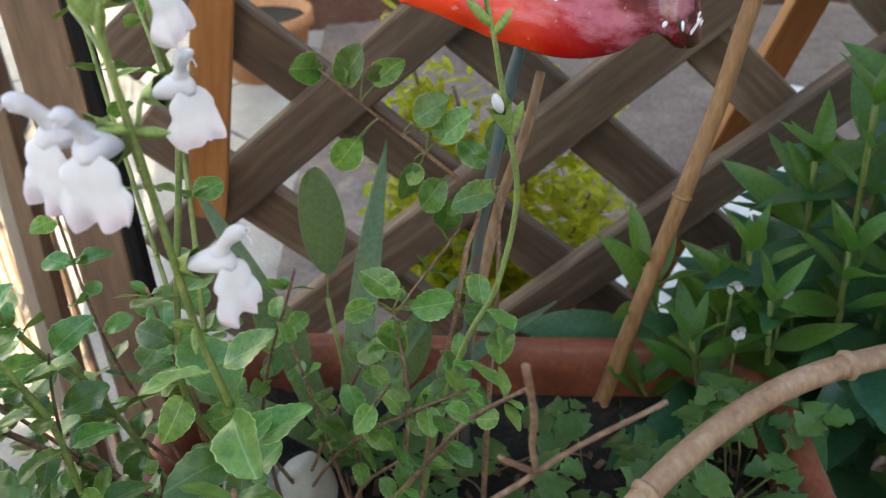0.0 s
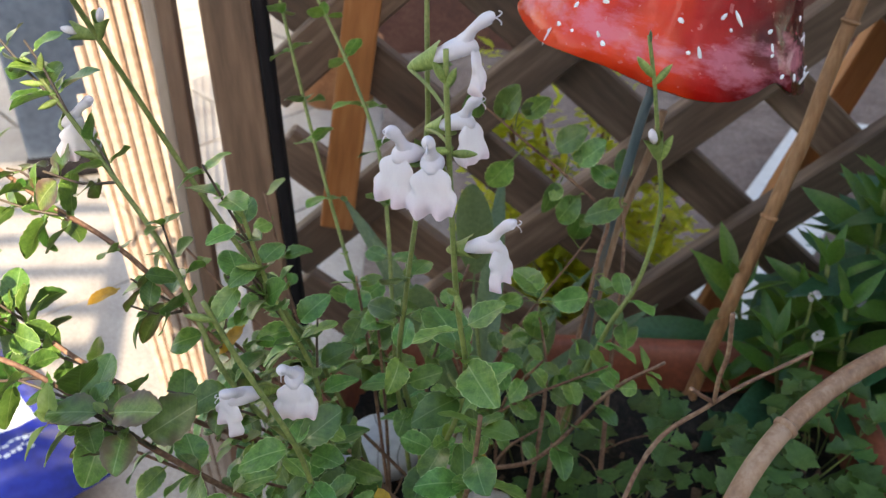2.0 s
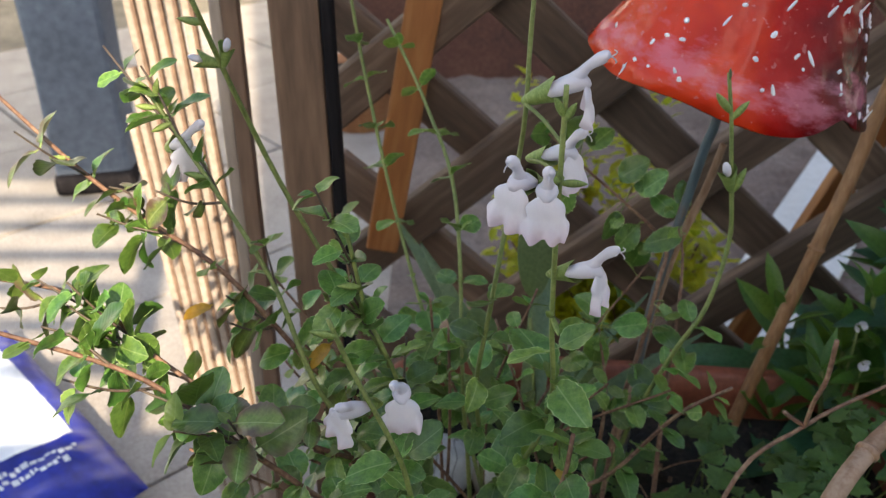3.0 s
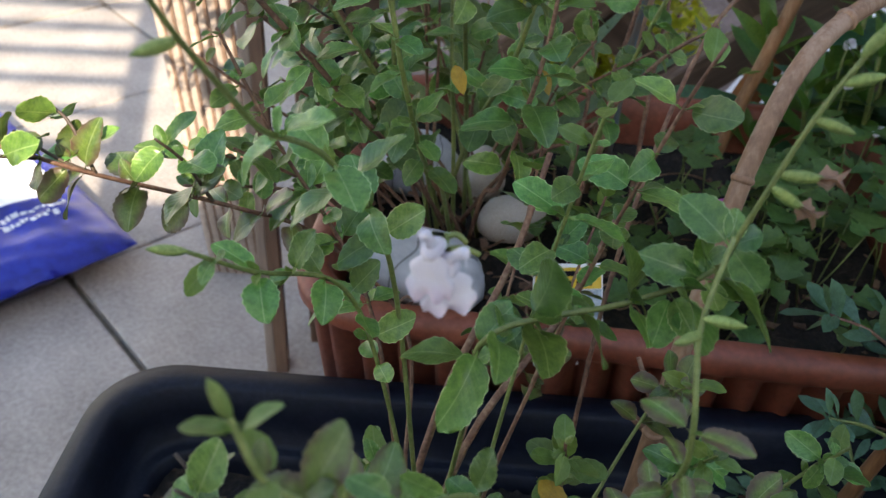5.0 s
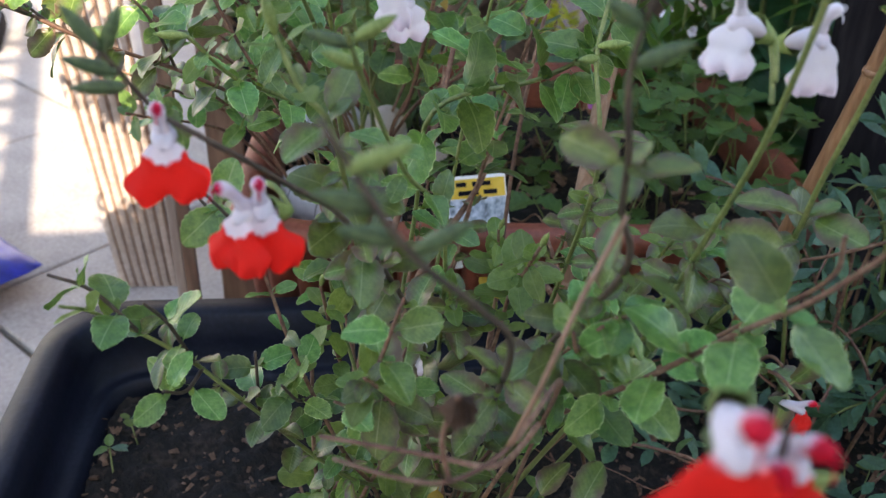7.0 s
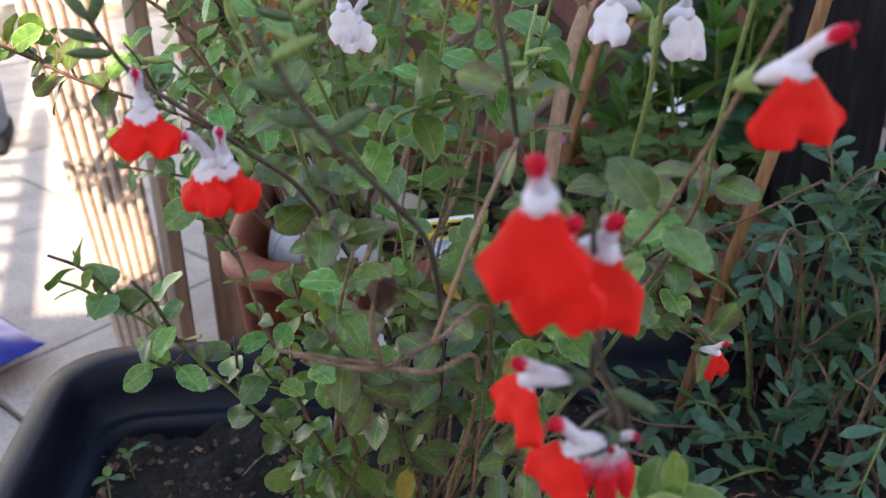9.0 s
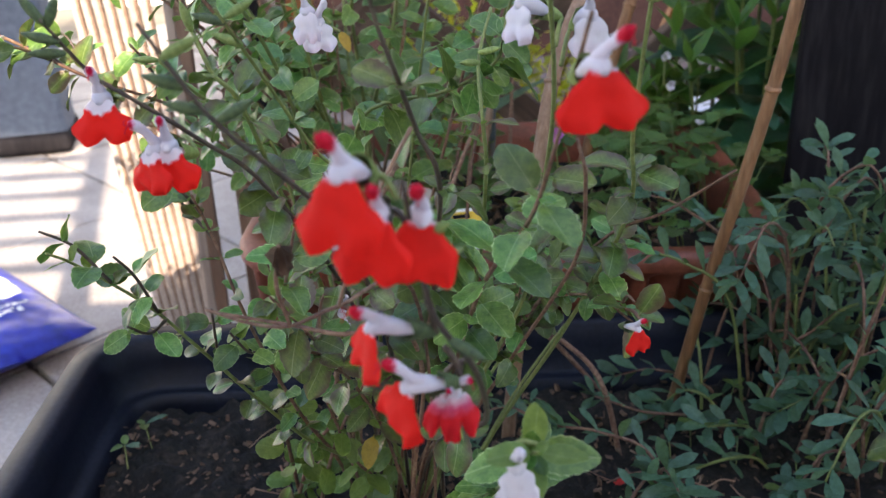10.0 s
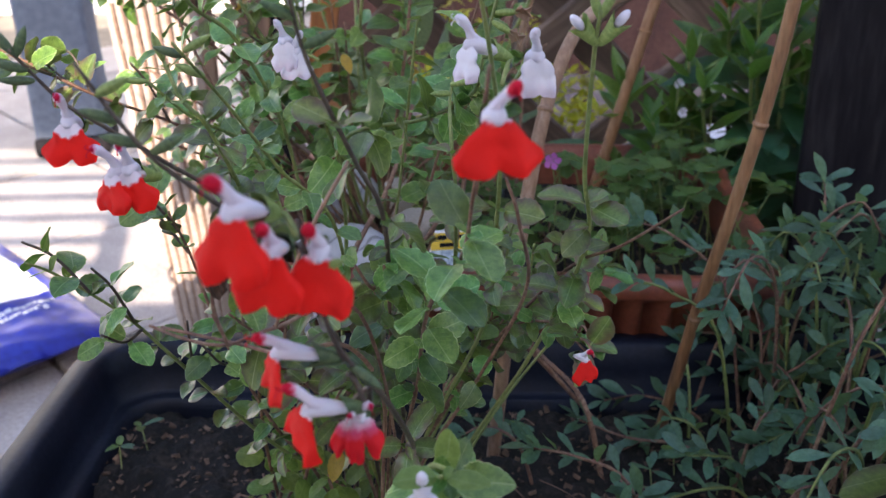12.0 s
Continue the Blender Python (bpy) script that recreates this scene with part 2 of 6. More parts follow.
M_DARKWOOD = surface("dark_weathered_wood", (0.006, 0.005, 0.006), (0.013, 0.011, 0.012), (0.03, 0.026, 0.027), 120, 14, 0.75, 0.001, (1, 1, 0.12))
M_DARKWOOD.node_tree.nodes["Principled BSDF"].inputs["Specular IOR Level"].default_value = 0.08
M_RENDER = surface("grey_blue_paint", (0.07, 0.085, 0.11), (0.1, 0.12, 0.155), (0.14, 0.165, 0.2), 60, 4, 0.85, 0.002)
M_BRICK = surface("brown_brick", (0.055, 0.022, 0.016), (0.1, 0.04, 0.028), (0.15, 0.07, 0.05), 90, 8, 0.9, 0.002, vary=0.6)
M_EARTH = surface("dry_earth", (0.15, 0.105, 0.085), (0.23, 0.17, 0.14), (0.32, 0.25, 0.21), 90, 9, 0.95, 0.004)
M_LABELBLUE = surface("blue_print", (0.02, 0.16, 0.4), (0.03, 0.24, 0.55), (0.05, 0.32, 0.65), 90, 20, 0.4, 0.0002)
M_LABELYELLOW = surface("yellow_print", (0.5, 0.3, 0.02), (0.65, 0.42, 0.03), (0.72, 0.5, 0.06), 90, 20, 0.4, 0.0002)
M_LABELPHOTO = surface("silver_foliage_print", (0.06, 0.09, 0.11), (0.35, 0.42, 0.48), (0.7, 0.75, 0.8), 330, 160, 0.4, 0.0002)
M_WALL = surface("white_wall_paint", (0.66, 0.65, 0.62), (0.75, 0.74, 0.71), (0.82, 0.81, 0.79), 60, 4, 0.8, 0.002)
M_BLUE = surface("blue_plastic_film", (0.004, 0.01, 0.17), (0.007, 0.017, 0.3), (0.014, 0.035, 0.42), 60, 12, 0.36, 0.0015, coat=0.08)
M_FILMWHITE = surface("white_plastic_film", (0.7, 0.7, 0.73), (0.8, 0.8, 0.82), (0.86, 0.86, 0.87), 60, 12, 0.25, 0.001)
M_STONE = surface("pale_pebble", (0.4, 0.33, 0.27), (0.52, 0.44, 0.37), (0.62, 0.55, 0.47), 120, 20, 0.7, 0.0008)
M_ROD = surface("painted_rod", (0.05, 0.075, 0.085), (0.09, 0.125, 0.14), (0.2, 0.1, 0.045), 120, 14, 0.5, 0.0008, (1, 1, 0.3))

# ---------------------------------------------------------------- mesh helpers
rng = random.Random(7)


def finish(bm, name, mat, smooth=True):
    me = bpy.data.meshes.new(name)
    bm.to_mesh(me)
    bm.free()
    for m in mat if isinstance(mat, (list, tuple)) else (mat,):
        me.materials.append(m)
    if name == "leaf":
        blade = me.attributes.new("blade", "FLOAT_VECTOR", "POINT")
        blade.data.foreach_set("vector", [c for v in me.vertices for c in v.co])
    if smooth:
        me.polygons.foreach_set("use_smooth", [True] * len(me.polygons))
    return me


def part(name, data, mat=None, parent=None, label="", m=None, smooth=True):
    """Links a bmesh or a ready mesh as one object, under a thing or a part if given."""
    me = data if isinstance(data, bpy.types.Mesh) else finish(data, name, mat, smooth)
    ob = new(name, me)
    if parent is not None:
        ob.parent = parent
    if m is not None:
        ob.matrix_basis = m
    return tagged(ob, label)


def thing(name, label, category, at=(0, 0, 0), group="", kind="", m=None):
    ob = new(name)
    ob.empty_display_size = 0.02
    ob.matrix_basis = m if m is not None else Matrix.Translation(at)
    return tagged(ob, label, category, group, kind)


def smooth_path(points, steps=6):
    """Catmull-Rom through the points."""
    p = [Vector(q) for q in points]
    p = [p[0] * 2 - p[1]] + p + [p[-1] * 2 - p[-2]]
    out = []
    for i in range(1, len(p) - 2):
        a, b, c, d = p[i - 1:i + 3]
        for k in range(steps):
            t = k / steps
            out.append(0.5 * (2 * b + (c - a) * t + (2 * a - 5 * b + 4 * c - d) * t * t + (3 * b - a - 3 * c + d) * t ** 3))
    out.append(p[-2])
    return out


def add_tube(bm, path, radii, sides=6, cap=True, material_index=0):
    rings, side = [], None
    for i, q in enumerate(path):
        t = (path[min(i + 1, len(path) - 1)] - path[max(i - 1, 0)]).normalized()
        ref = Vector((0, 0, 1)) if abs(t.z) < 0.9 else Vector((1, 0, 0))
        side = t.cross(ref).normalized() if side is None else (side - t * side.dot(t)).normalized()
        up = t.cross(side)
        r = radii(i / (len(path) - 1)) if callable(radii) else radii
        rings.append([bm.verts.new(q + (side * math.cos(a) + up * math.sin(a)) * r) for a in (2 * math.pi * k / sides for k in range(sides))])
    for a, b in zip(rings, rings[1:]):
        for k in range(sides):
            f = bm.faces.new((a[k], a[(k + 1) % sides], b[(k + 1) % sides], b[k]))
            f.material_index = material_index
    if cap:
        bm.faces.new(rings[0][::-1]).material_index = material_index
        bm.faces.new(rings[-1]).material_index = material_index
    return rings


def tube(path, radii, sides=6):
    path = [Vector(q) for q in path]
    bm = bmesh.new()
    add_tube(bm, path, radii, sides)
    return bm


def box_bm(sx, sy, sz, bevel=0.002, at=(0, 0, 0), segments=2):
    bm = bmesh.new()
    bmesh.ops.create_cube(bm, size=1.0, matrix=Matrix.Translation(at) @ Matrix.Diagonal((sx, sy, sz, 1)))
    if bevel:
        bmesh.ops.bevel(bm, geom=bm.edges[:], offset=bevel, segments=segments, affect="EDGES", profile=0.6)
    return bm


def frame_from(x_axis, up=(0, 0, 1)):
    """A turn whose x runs along x_axis and whose z is as near to up as can be."""
    x = Vector(x_axis).normalized()
    u = Vector(up)
    if abs(x.dot(u.normalized())) > 0.98:
        u = Vector((0, 1, 0.2))
    y = u.cross(x).normalized()
    z = x.cross(y)
    return Matrix((x, y, z)).transposed().to_4x4()


def leaf_bm(length, width, widest=0.42, teeth=9, tooth=0.04, fold=0.25, droop=0.25, wave=0.04, rows=13, stalk=0.1, seed=0, full=0.68, blunt=None):
    """A leaf along +x from its stalk: toothed edge, folded along the midrib and drooping to the tip; blunt gives the roundness of foot and tip."""
    r = random.Random(seed)
    bm = bmesh.new()
    rim = bm.verts.layers.float.new("rim")
    grid = []
    ph = r.random() * 6
    bend = r.uniform(-0.12, 0.12)
    columns = (-1, -0.88, -0.45, 0, 0.45, 0.88, 1) if blunt else (-1, -0.5, 0, 0.5, 1)
    peak = (blunt[0] / sum(blunt)) ** blunt[0] * (blunt[1] / sum(blunt)) ** blunt[1] if blunt else 1
    for i in range(rows):
        u = i / (rows - 1)
        if blunt:
            s = (1 - math.cos(math.pi * max(0.0, (i - 1) / (rows - 2)))) / 2
            u = stalk * min(i, 1) + (1 - stalk) * s
            w = width / 2 * s ** blunt[0] * (1 - s) ** blunt[1] / peak + width * 0.025
        else:
            s = 0 if u < stalk else (u - stalk) / (1 - stalk)
            k = math.log(0.5) / math.log(widest)
            w = width / 2 * max(math.sin(math.pi * s ** k), 0) ** full + width * 0.025
            if i == rows - 1:
                w = width * 0.03
        zc = -droop * length * u * u
        row = []
        for v in columns:
            jag = 1 + (tooth * (1 if (i + (v > 0)) % 2 else -1) if abs(v) == 1 and 0.04 < s < 0.97 else 0)
            y = v * w * jag
            z = zc + abs(y) * fold + wave * width * math.sin(ph + u * 9 + (3 if v > 0 else 0)) * abs(v)
            q = bm.verts.new((u * length - (0.02 * length if abs(v) == 1 else 0) * s, y + bend * length * u * u, z))
            q[rim] = abs(v)
            row.append(q)
        grid.append(row)
    for a, b in zip(grid, grid[1:]):
        for j in range(len(columns) - 1):
            bm.faces.new((a[j], b[j], b[j + 1], a[j + 1]))
    return bm


def leaf_set(name, mat, count, length, width, **kw):
    return [finish(leaf_bm(length, width, seed=i * 13 + 1, droop=kw.get("droop", 0.2) * (0.3 + 0.5 * i), fold=kw.get("fold", 0.25) * (0.6 + 0.25 * (i % 3)),
                           **{k: v for k, v in kw.items() if k not in ("droop", "fold")}), name, mat) for i in range(count)]


L_SALVIA = leaf_set("leaf", M_LEAF, 6, 0.0235, 0.0144, blunt=(0.55, 0.58), rows=21, tooth=0.042, stalk=0.12, fold=0.32, droop=0.16, wave=0.06)
L_TINGED = leaf_set("leaf", M_LEAF_TINGED, 6, 0.0235, 0.0144, blunt=(0.6, 0.58), rows=21, tooth=0.042, stalk=0.12, fold=0.3, droop=0.16, wave=0.06)
L_YOUNG = leaf_set("leaf", M_LEAF_YOUNG, 3, 0.014, 0.0078, blunt=(0.5, 0.6), rows=11, stalk=0.08)
L_LOW = leaf_set("leaf", M_LEAF_YOUNG, 4, 0.0215, 0.0138, blunt=(0.55, 0.5), rows=15, tooth=0.03, stalk=0.12, fold=0.2, droop=0.14)
L_OLD = leaf_set("leaf", M_LEAF_OLD, 2, 0.02, 0.01)
L_LANCE = leaf_set("leaf", M_LANCE, 4, 0.112, 0.036, teeth=0, tooth=0.0, widest=0.45, droop=0.22, stalk=0.02, fold=0.35, full=0.9)
L_LANCE_YOUNG = leaf_set("leaf", M_LANCE_YOUNG, 3, 0.08, 0.022, teeth=0, tooth=0.0, widest=0.42, droop=0.1, stalk=0.02, fold=0.4, full=0.9)
L_NARROW = leaf_set("leaf", M_NARROW, 4, 0.025, 0.0078, teeth=0, tooth=0.0, widest=0.62, droop=0.12, stalk=0.05, rows=7)
L_HERB = leaf_set("leaf", M_HERB, 4, 0.019, 0.018, blunt=(0.6, 0.5), rows=9, tooth=0.3, droop=0.3, fold=0.4)
L_STRAP = leaf_set("leaf", M_STRAP, 3, 0.2, 0.022, tooth=0.0, widest=0.4, droop=0.5, stalk=0.01, fold=0.5, rows=12)
L_GOLD = leaf_set("leaf", M_GOLD, 3, 0.03, 0.012, tooth=0.1, droop=0.2)


MANY = {}   # leaves past the first three hundred of a plant, by plant


def place_leaf(parent, meshes, at, toward, size, up=(0, 0, 1), roll=0.0):
    m = Matrix.Translation(at) @ frame_from(toward, up) @ Matrix.Rotation(roll, 4, "X") @ Matrix.Diagonal((size, size * rng.uniform(0.88, 1.12), size, 1))
    me = meshes[rng.randrange(len(meshes))]
    kept = MANY.setdefault(parent, [0, []])
    kept[0] += 1
    if kept[0] > 300:
        kept[1].append((me, m))
        return None
    return part("leaf", me, parent=parent, m=m)


def join_rest():
    """Joins what each plant has past its first three hundred leaves into one mesh."""
    for parent, (_, rest) in MANY.items():
        if not rest:
            continue
        verts, faces, blades, rims, mats, index = [], [], [], [], [], []
        for me, m in rest:
            mat = me.materials[0]
            if mat not in mats:
                mats.append(mat)
            n = len(verts)
            for v in me.vertices:
                verts.append(m @ v.co)
                blades.extend(v.co)
            rims.extend(a.value for a in me.attributes["rim"].data)
            for p in me.polygons:
                faces.append([n + k for k in p.vertices])
                index.append(mats.index(mat))
        me = bpy.data.meshes.new("foliage")
        me.from_pydata(verts, [], faces)
        for mat in mats:
            me.materials.append(mat)
        me.polygons.foreach_set("material_index", index)
        me.polygons.foreach_set("use_smooth", [True] * len(faces))
        me.attributes.new("blade", "FLOAT_VECTOR", "POINT").data.foreach_set("vector", blades)
        me.attributes.new("rim", "FLOAT", "POINT").data.foreach_set("value", rims)
        tagged(part("foliage", me, parent=parent), "dense small leaves", kind="stuff")


def leafy_stem(parent, points, r0, r1, mat, meshes, gap=0.022, size=(1.0, 0.6), first=0.1, last=1.0, axils=0.6, spread=1.1, young=True, droop=0.1, twist=None, steps=6, clear=0.0):
    """A stem through the points with opposite pairs of leaves at its nodes, each pair turned a quarter from the last, and small leaves in the axils."""
    path = smooth_path(points, steps)
    part("stem", tube(path, lambda t: r0 + (r1 - r0) * t, 5), mat, parent)
    run = [0.0]
    for a, b in zip(path, path[1:]):
        run.append(run[-1] + (b - a).length)
    total, turn = run[-1], rng.uniform(0, math.pi) if twist is None else twist
    s = total * first
    while s <= total * last + 1e-6:
        i = max(k for k in range(len(run)) if run[k] <= s + 1e-9)
        j = min(i + 1, len(path) - 1)
        f = (s - run[i]) / max(run[j] - run[i], 1e-6)
        q = path[i].lerp(path[j], min(f, 1))
        t = (path[j] - path[max(j - 1, 0)]).normalized()
        a = t.cross(Vector((0.3, 0.2, 1))).normalized()
        b = t.cross(a)
        k = s / total
        if q.z < clear:
            s += gap
            continue
        sz = (size[0] + (size[1] - size[0]) * k) * rng.uniform(0.75, 1.15)
        for side in (0, math.pi):
            ang = turn + side + rng.uniform(-0.25, 0.25)
            outw = a * math.cos(ang) + b * math.sin(ang)
            way = outw * spread + t * rng.uniform(0.25, 0.7) + Vector((0, 0, -droop))
            if rng.random() < 0.94:
                ms = L_YOUNG if young and k > 0.93 else meshes
                place_leaf(parent, ms, q + outw * r0 * 0.6, way, sz * (1.3 if ms is L_YOUNG else 1), up=t * 0.6 + Vector((0, -0.1, 0.7)), roll=rng.uniform(-0.75, 0.75))
            for _ in range(2):
                if rng.random() < axils:
                    w2 = outw * 0.7 + t * rng.uniform(0.5, 1.1) + (b * math.cos(ang) - a * math.sin(ang)) * rng.uniform(-0.7, 0.7)
                    place_leaf(parent, meshes if rng.random() < 0.6 else (L_YOUNG if young else meshes), q, w2, sz * rng.uniform(0.35, 0.6), up=t + Vector((0, 0, 0.5)))
        turn += math.pi / 2
        s += gap * rng.uniform(0.75, 1.25)
    return path


# ---------------------------------------------------------------- flowers
def profile(values):
    """A value along a length, curving smoothly through even steps."""
    n = len(values) - 1
    v = (2 * values[0] - values[1], *values, 2 * values[-1] - values[-2])

    def at(t):
        k = min(int(t * n), n - 1)
        f = t * n - k
        a, b, c, d = v[k:k + 4]
        return 0.5 * (2 * b + (c - a) * f + (2 * a - 5 * b + 4 * c - d) * f * f + (3 * b - a - 3 * c + d) * f ** 3)
    return at


def lip_bm(width, length, girth, crease=0.0016, notch=0.15, scallop=0.03, puff=1.0, corner=0.3, seed=0.0):
    """Lower lip: a pair of rounded upper lobes, then two broad lobes that meet in a notch; it hangs from the mouth and bulges to -y, thin and ruffled at its edge."""
    bm = bmesh.new()
    nu, nv = 29, 17
    wide = profile(girth)
    grid = []
    for i in range(nu):
        u = 2 * i / (nu - 1) - 1
        a = abs(u)
        low = length * (1 - corner * (1 - math.sqrt(max(0.0, 1 - ((a - 0.4) / 0.62) ** 2))) - notch * math.exp(-(u / 0.1) ** 2) + scallop * math.cos(u * 9 + seed * 7) + scallop * 0.5 * math.sin(u * 23 + seed * 3))
        col = []
        for j in range(nv):
            v = j / (nv - 1)
            half = width / 2 * wide(v) * (1 + 0.05 * math.sin(v * 11 + seed * 5 + (2 if u > 0 else 0)))
            x = half * math.sin(u * math.pi / 2) * (1 - 0.1 * a * v ** 6)
            z = -low * v - 0.0008
            swell = (math.sin(math.pi * min(v * 1.9, 1)) * 0.0012 + math.sin(math.pi * max(0, (v - 0.46) / 0.6)) * 0.0013) * puff
            y = -0.0012 - 0.0026 * math.sin(v * math.pi / 2) - swell * (1 - a ** 2.2) + 0.0024 * a ** 2.4 * (0.4 + v) + crease * math.exp(-(u / 0.14) ** 2) * (0.25 + v)
            y += 0.0013 * v ** 3 * math.sin(u * 10 + seed * 4) + 0.0011 * v * noise.noise(Vector((x * 190, z * 190, seed * 3)))
            col.append(bm.verts.new((x, y, z)))
        grid.append(col)
    for a, b in zip(grid, grid[1:]):
        for j in range(nv - 1):
            bm.faces.new((a[j], a[j + 1], b[j + 1], b[j]))
    return bm


def hood_tip(lean, tall):
    return Vector((lean * 1.1, -0.0078, 0.0102 * tall))


def hood_bm(lean=0.0, tall=1.0, stout=1.0):
    """Upper lip: a narrow neck that rises from the throat, leans to -y, swells into a narrow helmet and nods, with a curl of style at its tip."""
    bm = bmesh.new()
    path = smooth_path([(0, 0.0045, -0.0015), (0, 0.0014, 0.0022 * tall), (lean * 0.4, -0.0008, 0.0056 * tall), (lean, -0.0038, 0.0088 * tall), (lean * 1.1, -0.0064, 0.0104 * tall), hood_tip(lean, tall)], 4)
    rings = add_tube(bm, path, profile([k * stout for k in (0.0034, 0.003, 0.0023, 0.0019, 0.002, 0.0023, 0.00225, 0.0018, 0.0006)]), 12)
    for ring in rings:
        c = sum((v.co for v in ring), Vector()) / len(ring)
        for v in ring:
            v.co.x = c.x + (v.co.x - c.x) * 0.92 + 0.0004 * noise.noise(v.co * 500)
    tip = path[-1]
    for s in (1, -1):
        add_tube(bm, smooth_path([tip, tip + Vector((0, -0.0012, s * 0.0006)), tip + Vector((0, -0.002, s * 0.0017)), tip + Vector((0, -0.001 - 0.0008 * (s < 0), s * 0.0023))], 3), 0.00022, 4)
    return bm


def calyx_bm(length=0.0105, r=0.0024, lobes=True):
    """Ribbed green bell along +x with two pointed lobes."""
    bm = bmesh.new()
    rings = []
    n = 12
    for i, (u, k) in enumerate(((0, 0.35), (0.15, 0.72), (0.4, 1.02), (0.65, 1.2), (0.8, 1.36), (1.0, 1.55))):
        ring = []
        for j in range(n):
            a = 2 * math.pi * j / n
            rr = r * k * (1.08 if j % 2 else 0.94)
            x = length * u
            if i == 5:
                c = math.cos(a)
                x += length * 0.42 * max(abs(c), 0) ** 1.6 - length * 0.16
                rr *= 0.75 + 0.45 * abs(c)
            ring.append(bm.verts.new((x, rr * 0.8 * math.sin(a), rr * math.cos(a))))
        rings.append(ring)
    for a, b in zip(rings, rings[1:]):
        for j in range(n):
            bm.faces.new((a[j], a[(j + 1) % n], b[(j + 1) % n], b[j]))
    bm.faces.new(rings[0][::-1])
    return bm


def throat_bm(stout=1.0):
    """Inflated tube from the calyx to the mouth, with puffed shoulders."""
    bm = bmesh.new()
    path = smooth_path([(0, 0.014, -0.0055), (0, 0.0085, -0.003), (0, 0.0035, -0.0008), (0, 0.0, -0.0006), (0, -0.0022, -0.0018)], 4)
    rings = add_tube(bm, path, profile([k * stout for k in (0.0016, 0.0025, 0.0032, 0.0034, 0.0031, 0.0023, 0.001)]), 12)
    for ring in rings:
        c = sum((v.co for v in ring), Vector()) / len(ring)
        for v in ring:
            v.co.x = c.x + (v.co.x - c.x) * 1.18
    return bm


def bud_bm(length=0.0122, r=0.0017):
    """A closed, ribbed, pointed bud along +x."""
    bm = bmesh.new()
    rings = []
    n = 12
    for u, k in ((0, 0.35), (0.12, 0.7), (0.3, 0.95), (0.5, 1.0), (0.7, 0.82), (0.86, 0.5), (1.0, 0.06)):
        rings.append([bm.verts.new((length * u, r * k * (1.12 if j % 2 else 0.86) * math.sin(2 * math.pi * j / n) * 0.85, r * k * (1.12 if j % 2 else 0.86) * math.cos(2 * math.pi * j / n))) for j in range(n)])
    for a, b in zip(rings, rings[1:]):
        for j in range(n):
            bm.faces.new((a[j], a[(j + 1) % n], b[(j + 1) % n], b[j]))
    bm.faces.new(rings[0][::-1])
    bm.faces.new(rings[-1])
    return bm


BUD, BUD_DARK = finish(bud_bm(), "bud", M_CALYX), finish(bud_bm(), "bud", M_CALYX_DARK)
CALYX = finish(calyx_bm(), "calyx", M_CALYX)
CALYX_DARK = finish(calyx_bm(), "calyx", M_CALYX_DARK)
FLOWER = {}
LEANS = (-0.0025, 0.0, 0.003)
# lip width, lip length, girth down the lip, then crease, notch, scallop, puff and corner; height and stoutness of the hood
SHAPES = {
    "two": (M_LIP, M_HOOD, 0.0216, 0.0142, (0.3, 0.5, 0.6, 0.9, 1.04, 0.98), (0.0007, 0.07, 0.008, 0.6, 0.3), (1.0, 0.84)),
    "deep": (M_LIP_DEEP, M_HOOD_DEEP, 0.0212, 0.0158, (0.3, 0.5, 0.66, 0.88, 1.03, 1.02), (0.0004, 0.04, 0.02, 0.4, 0.28), (0.84, 0.84)),
    "fan": (M_LIP_DEEP, M_HOOD_DEEP, 0.0226, 0.0154, (0.28, 0.46, 0.66, 0.86, 1.0, 1.0), (0.0004, 0.04, 0.012, 0.4, 0.28), (0.84, 0.8)),
    "narrow": (M_LIP_STREAK, M_HOOD, 0.0165, 0.0205, (0.4, 0.6, 0.72, 0.9, 1.0, 0.9), (0.0016, 0.3, 0.02, 0.7, 0.4), (0.8, 0.8)),
    "white": (M_WHITE, M_WHITE, 0.0166, 0.015, (0.36, 0.7, 0.84, 0.8, 0.95, 1.04, 1.0), (0.0004, 0.05, 0.008, 0.55, 0.24), (1.0, 0.92)),
}
for kind, (lip_mat, hood_mat, w, h, girth, rest, hood) in SHAPES.items():
    FLOWER[kind] = (finish(throat_bm(0.95 if kind == "white" else 0.78), "throat", M_WHITE),
                    [finish(lip_bm(w * k, h * q, girth, *rest, seed=i + 1.3), "lower_lip", lip_mat) for i, (k, q) in enumerate(((1, 1), (0.93, 1.05), (1.06, 0.96)))],
                    [finish(hood_bm(k, *hood), "upper_lip", hood_mat) for k in LEANS], hood[0])


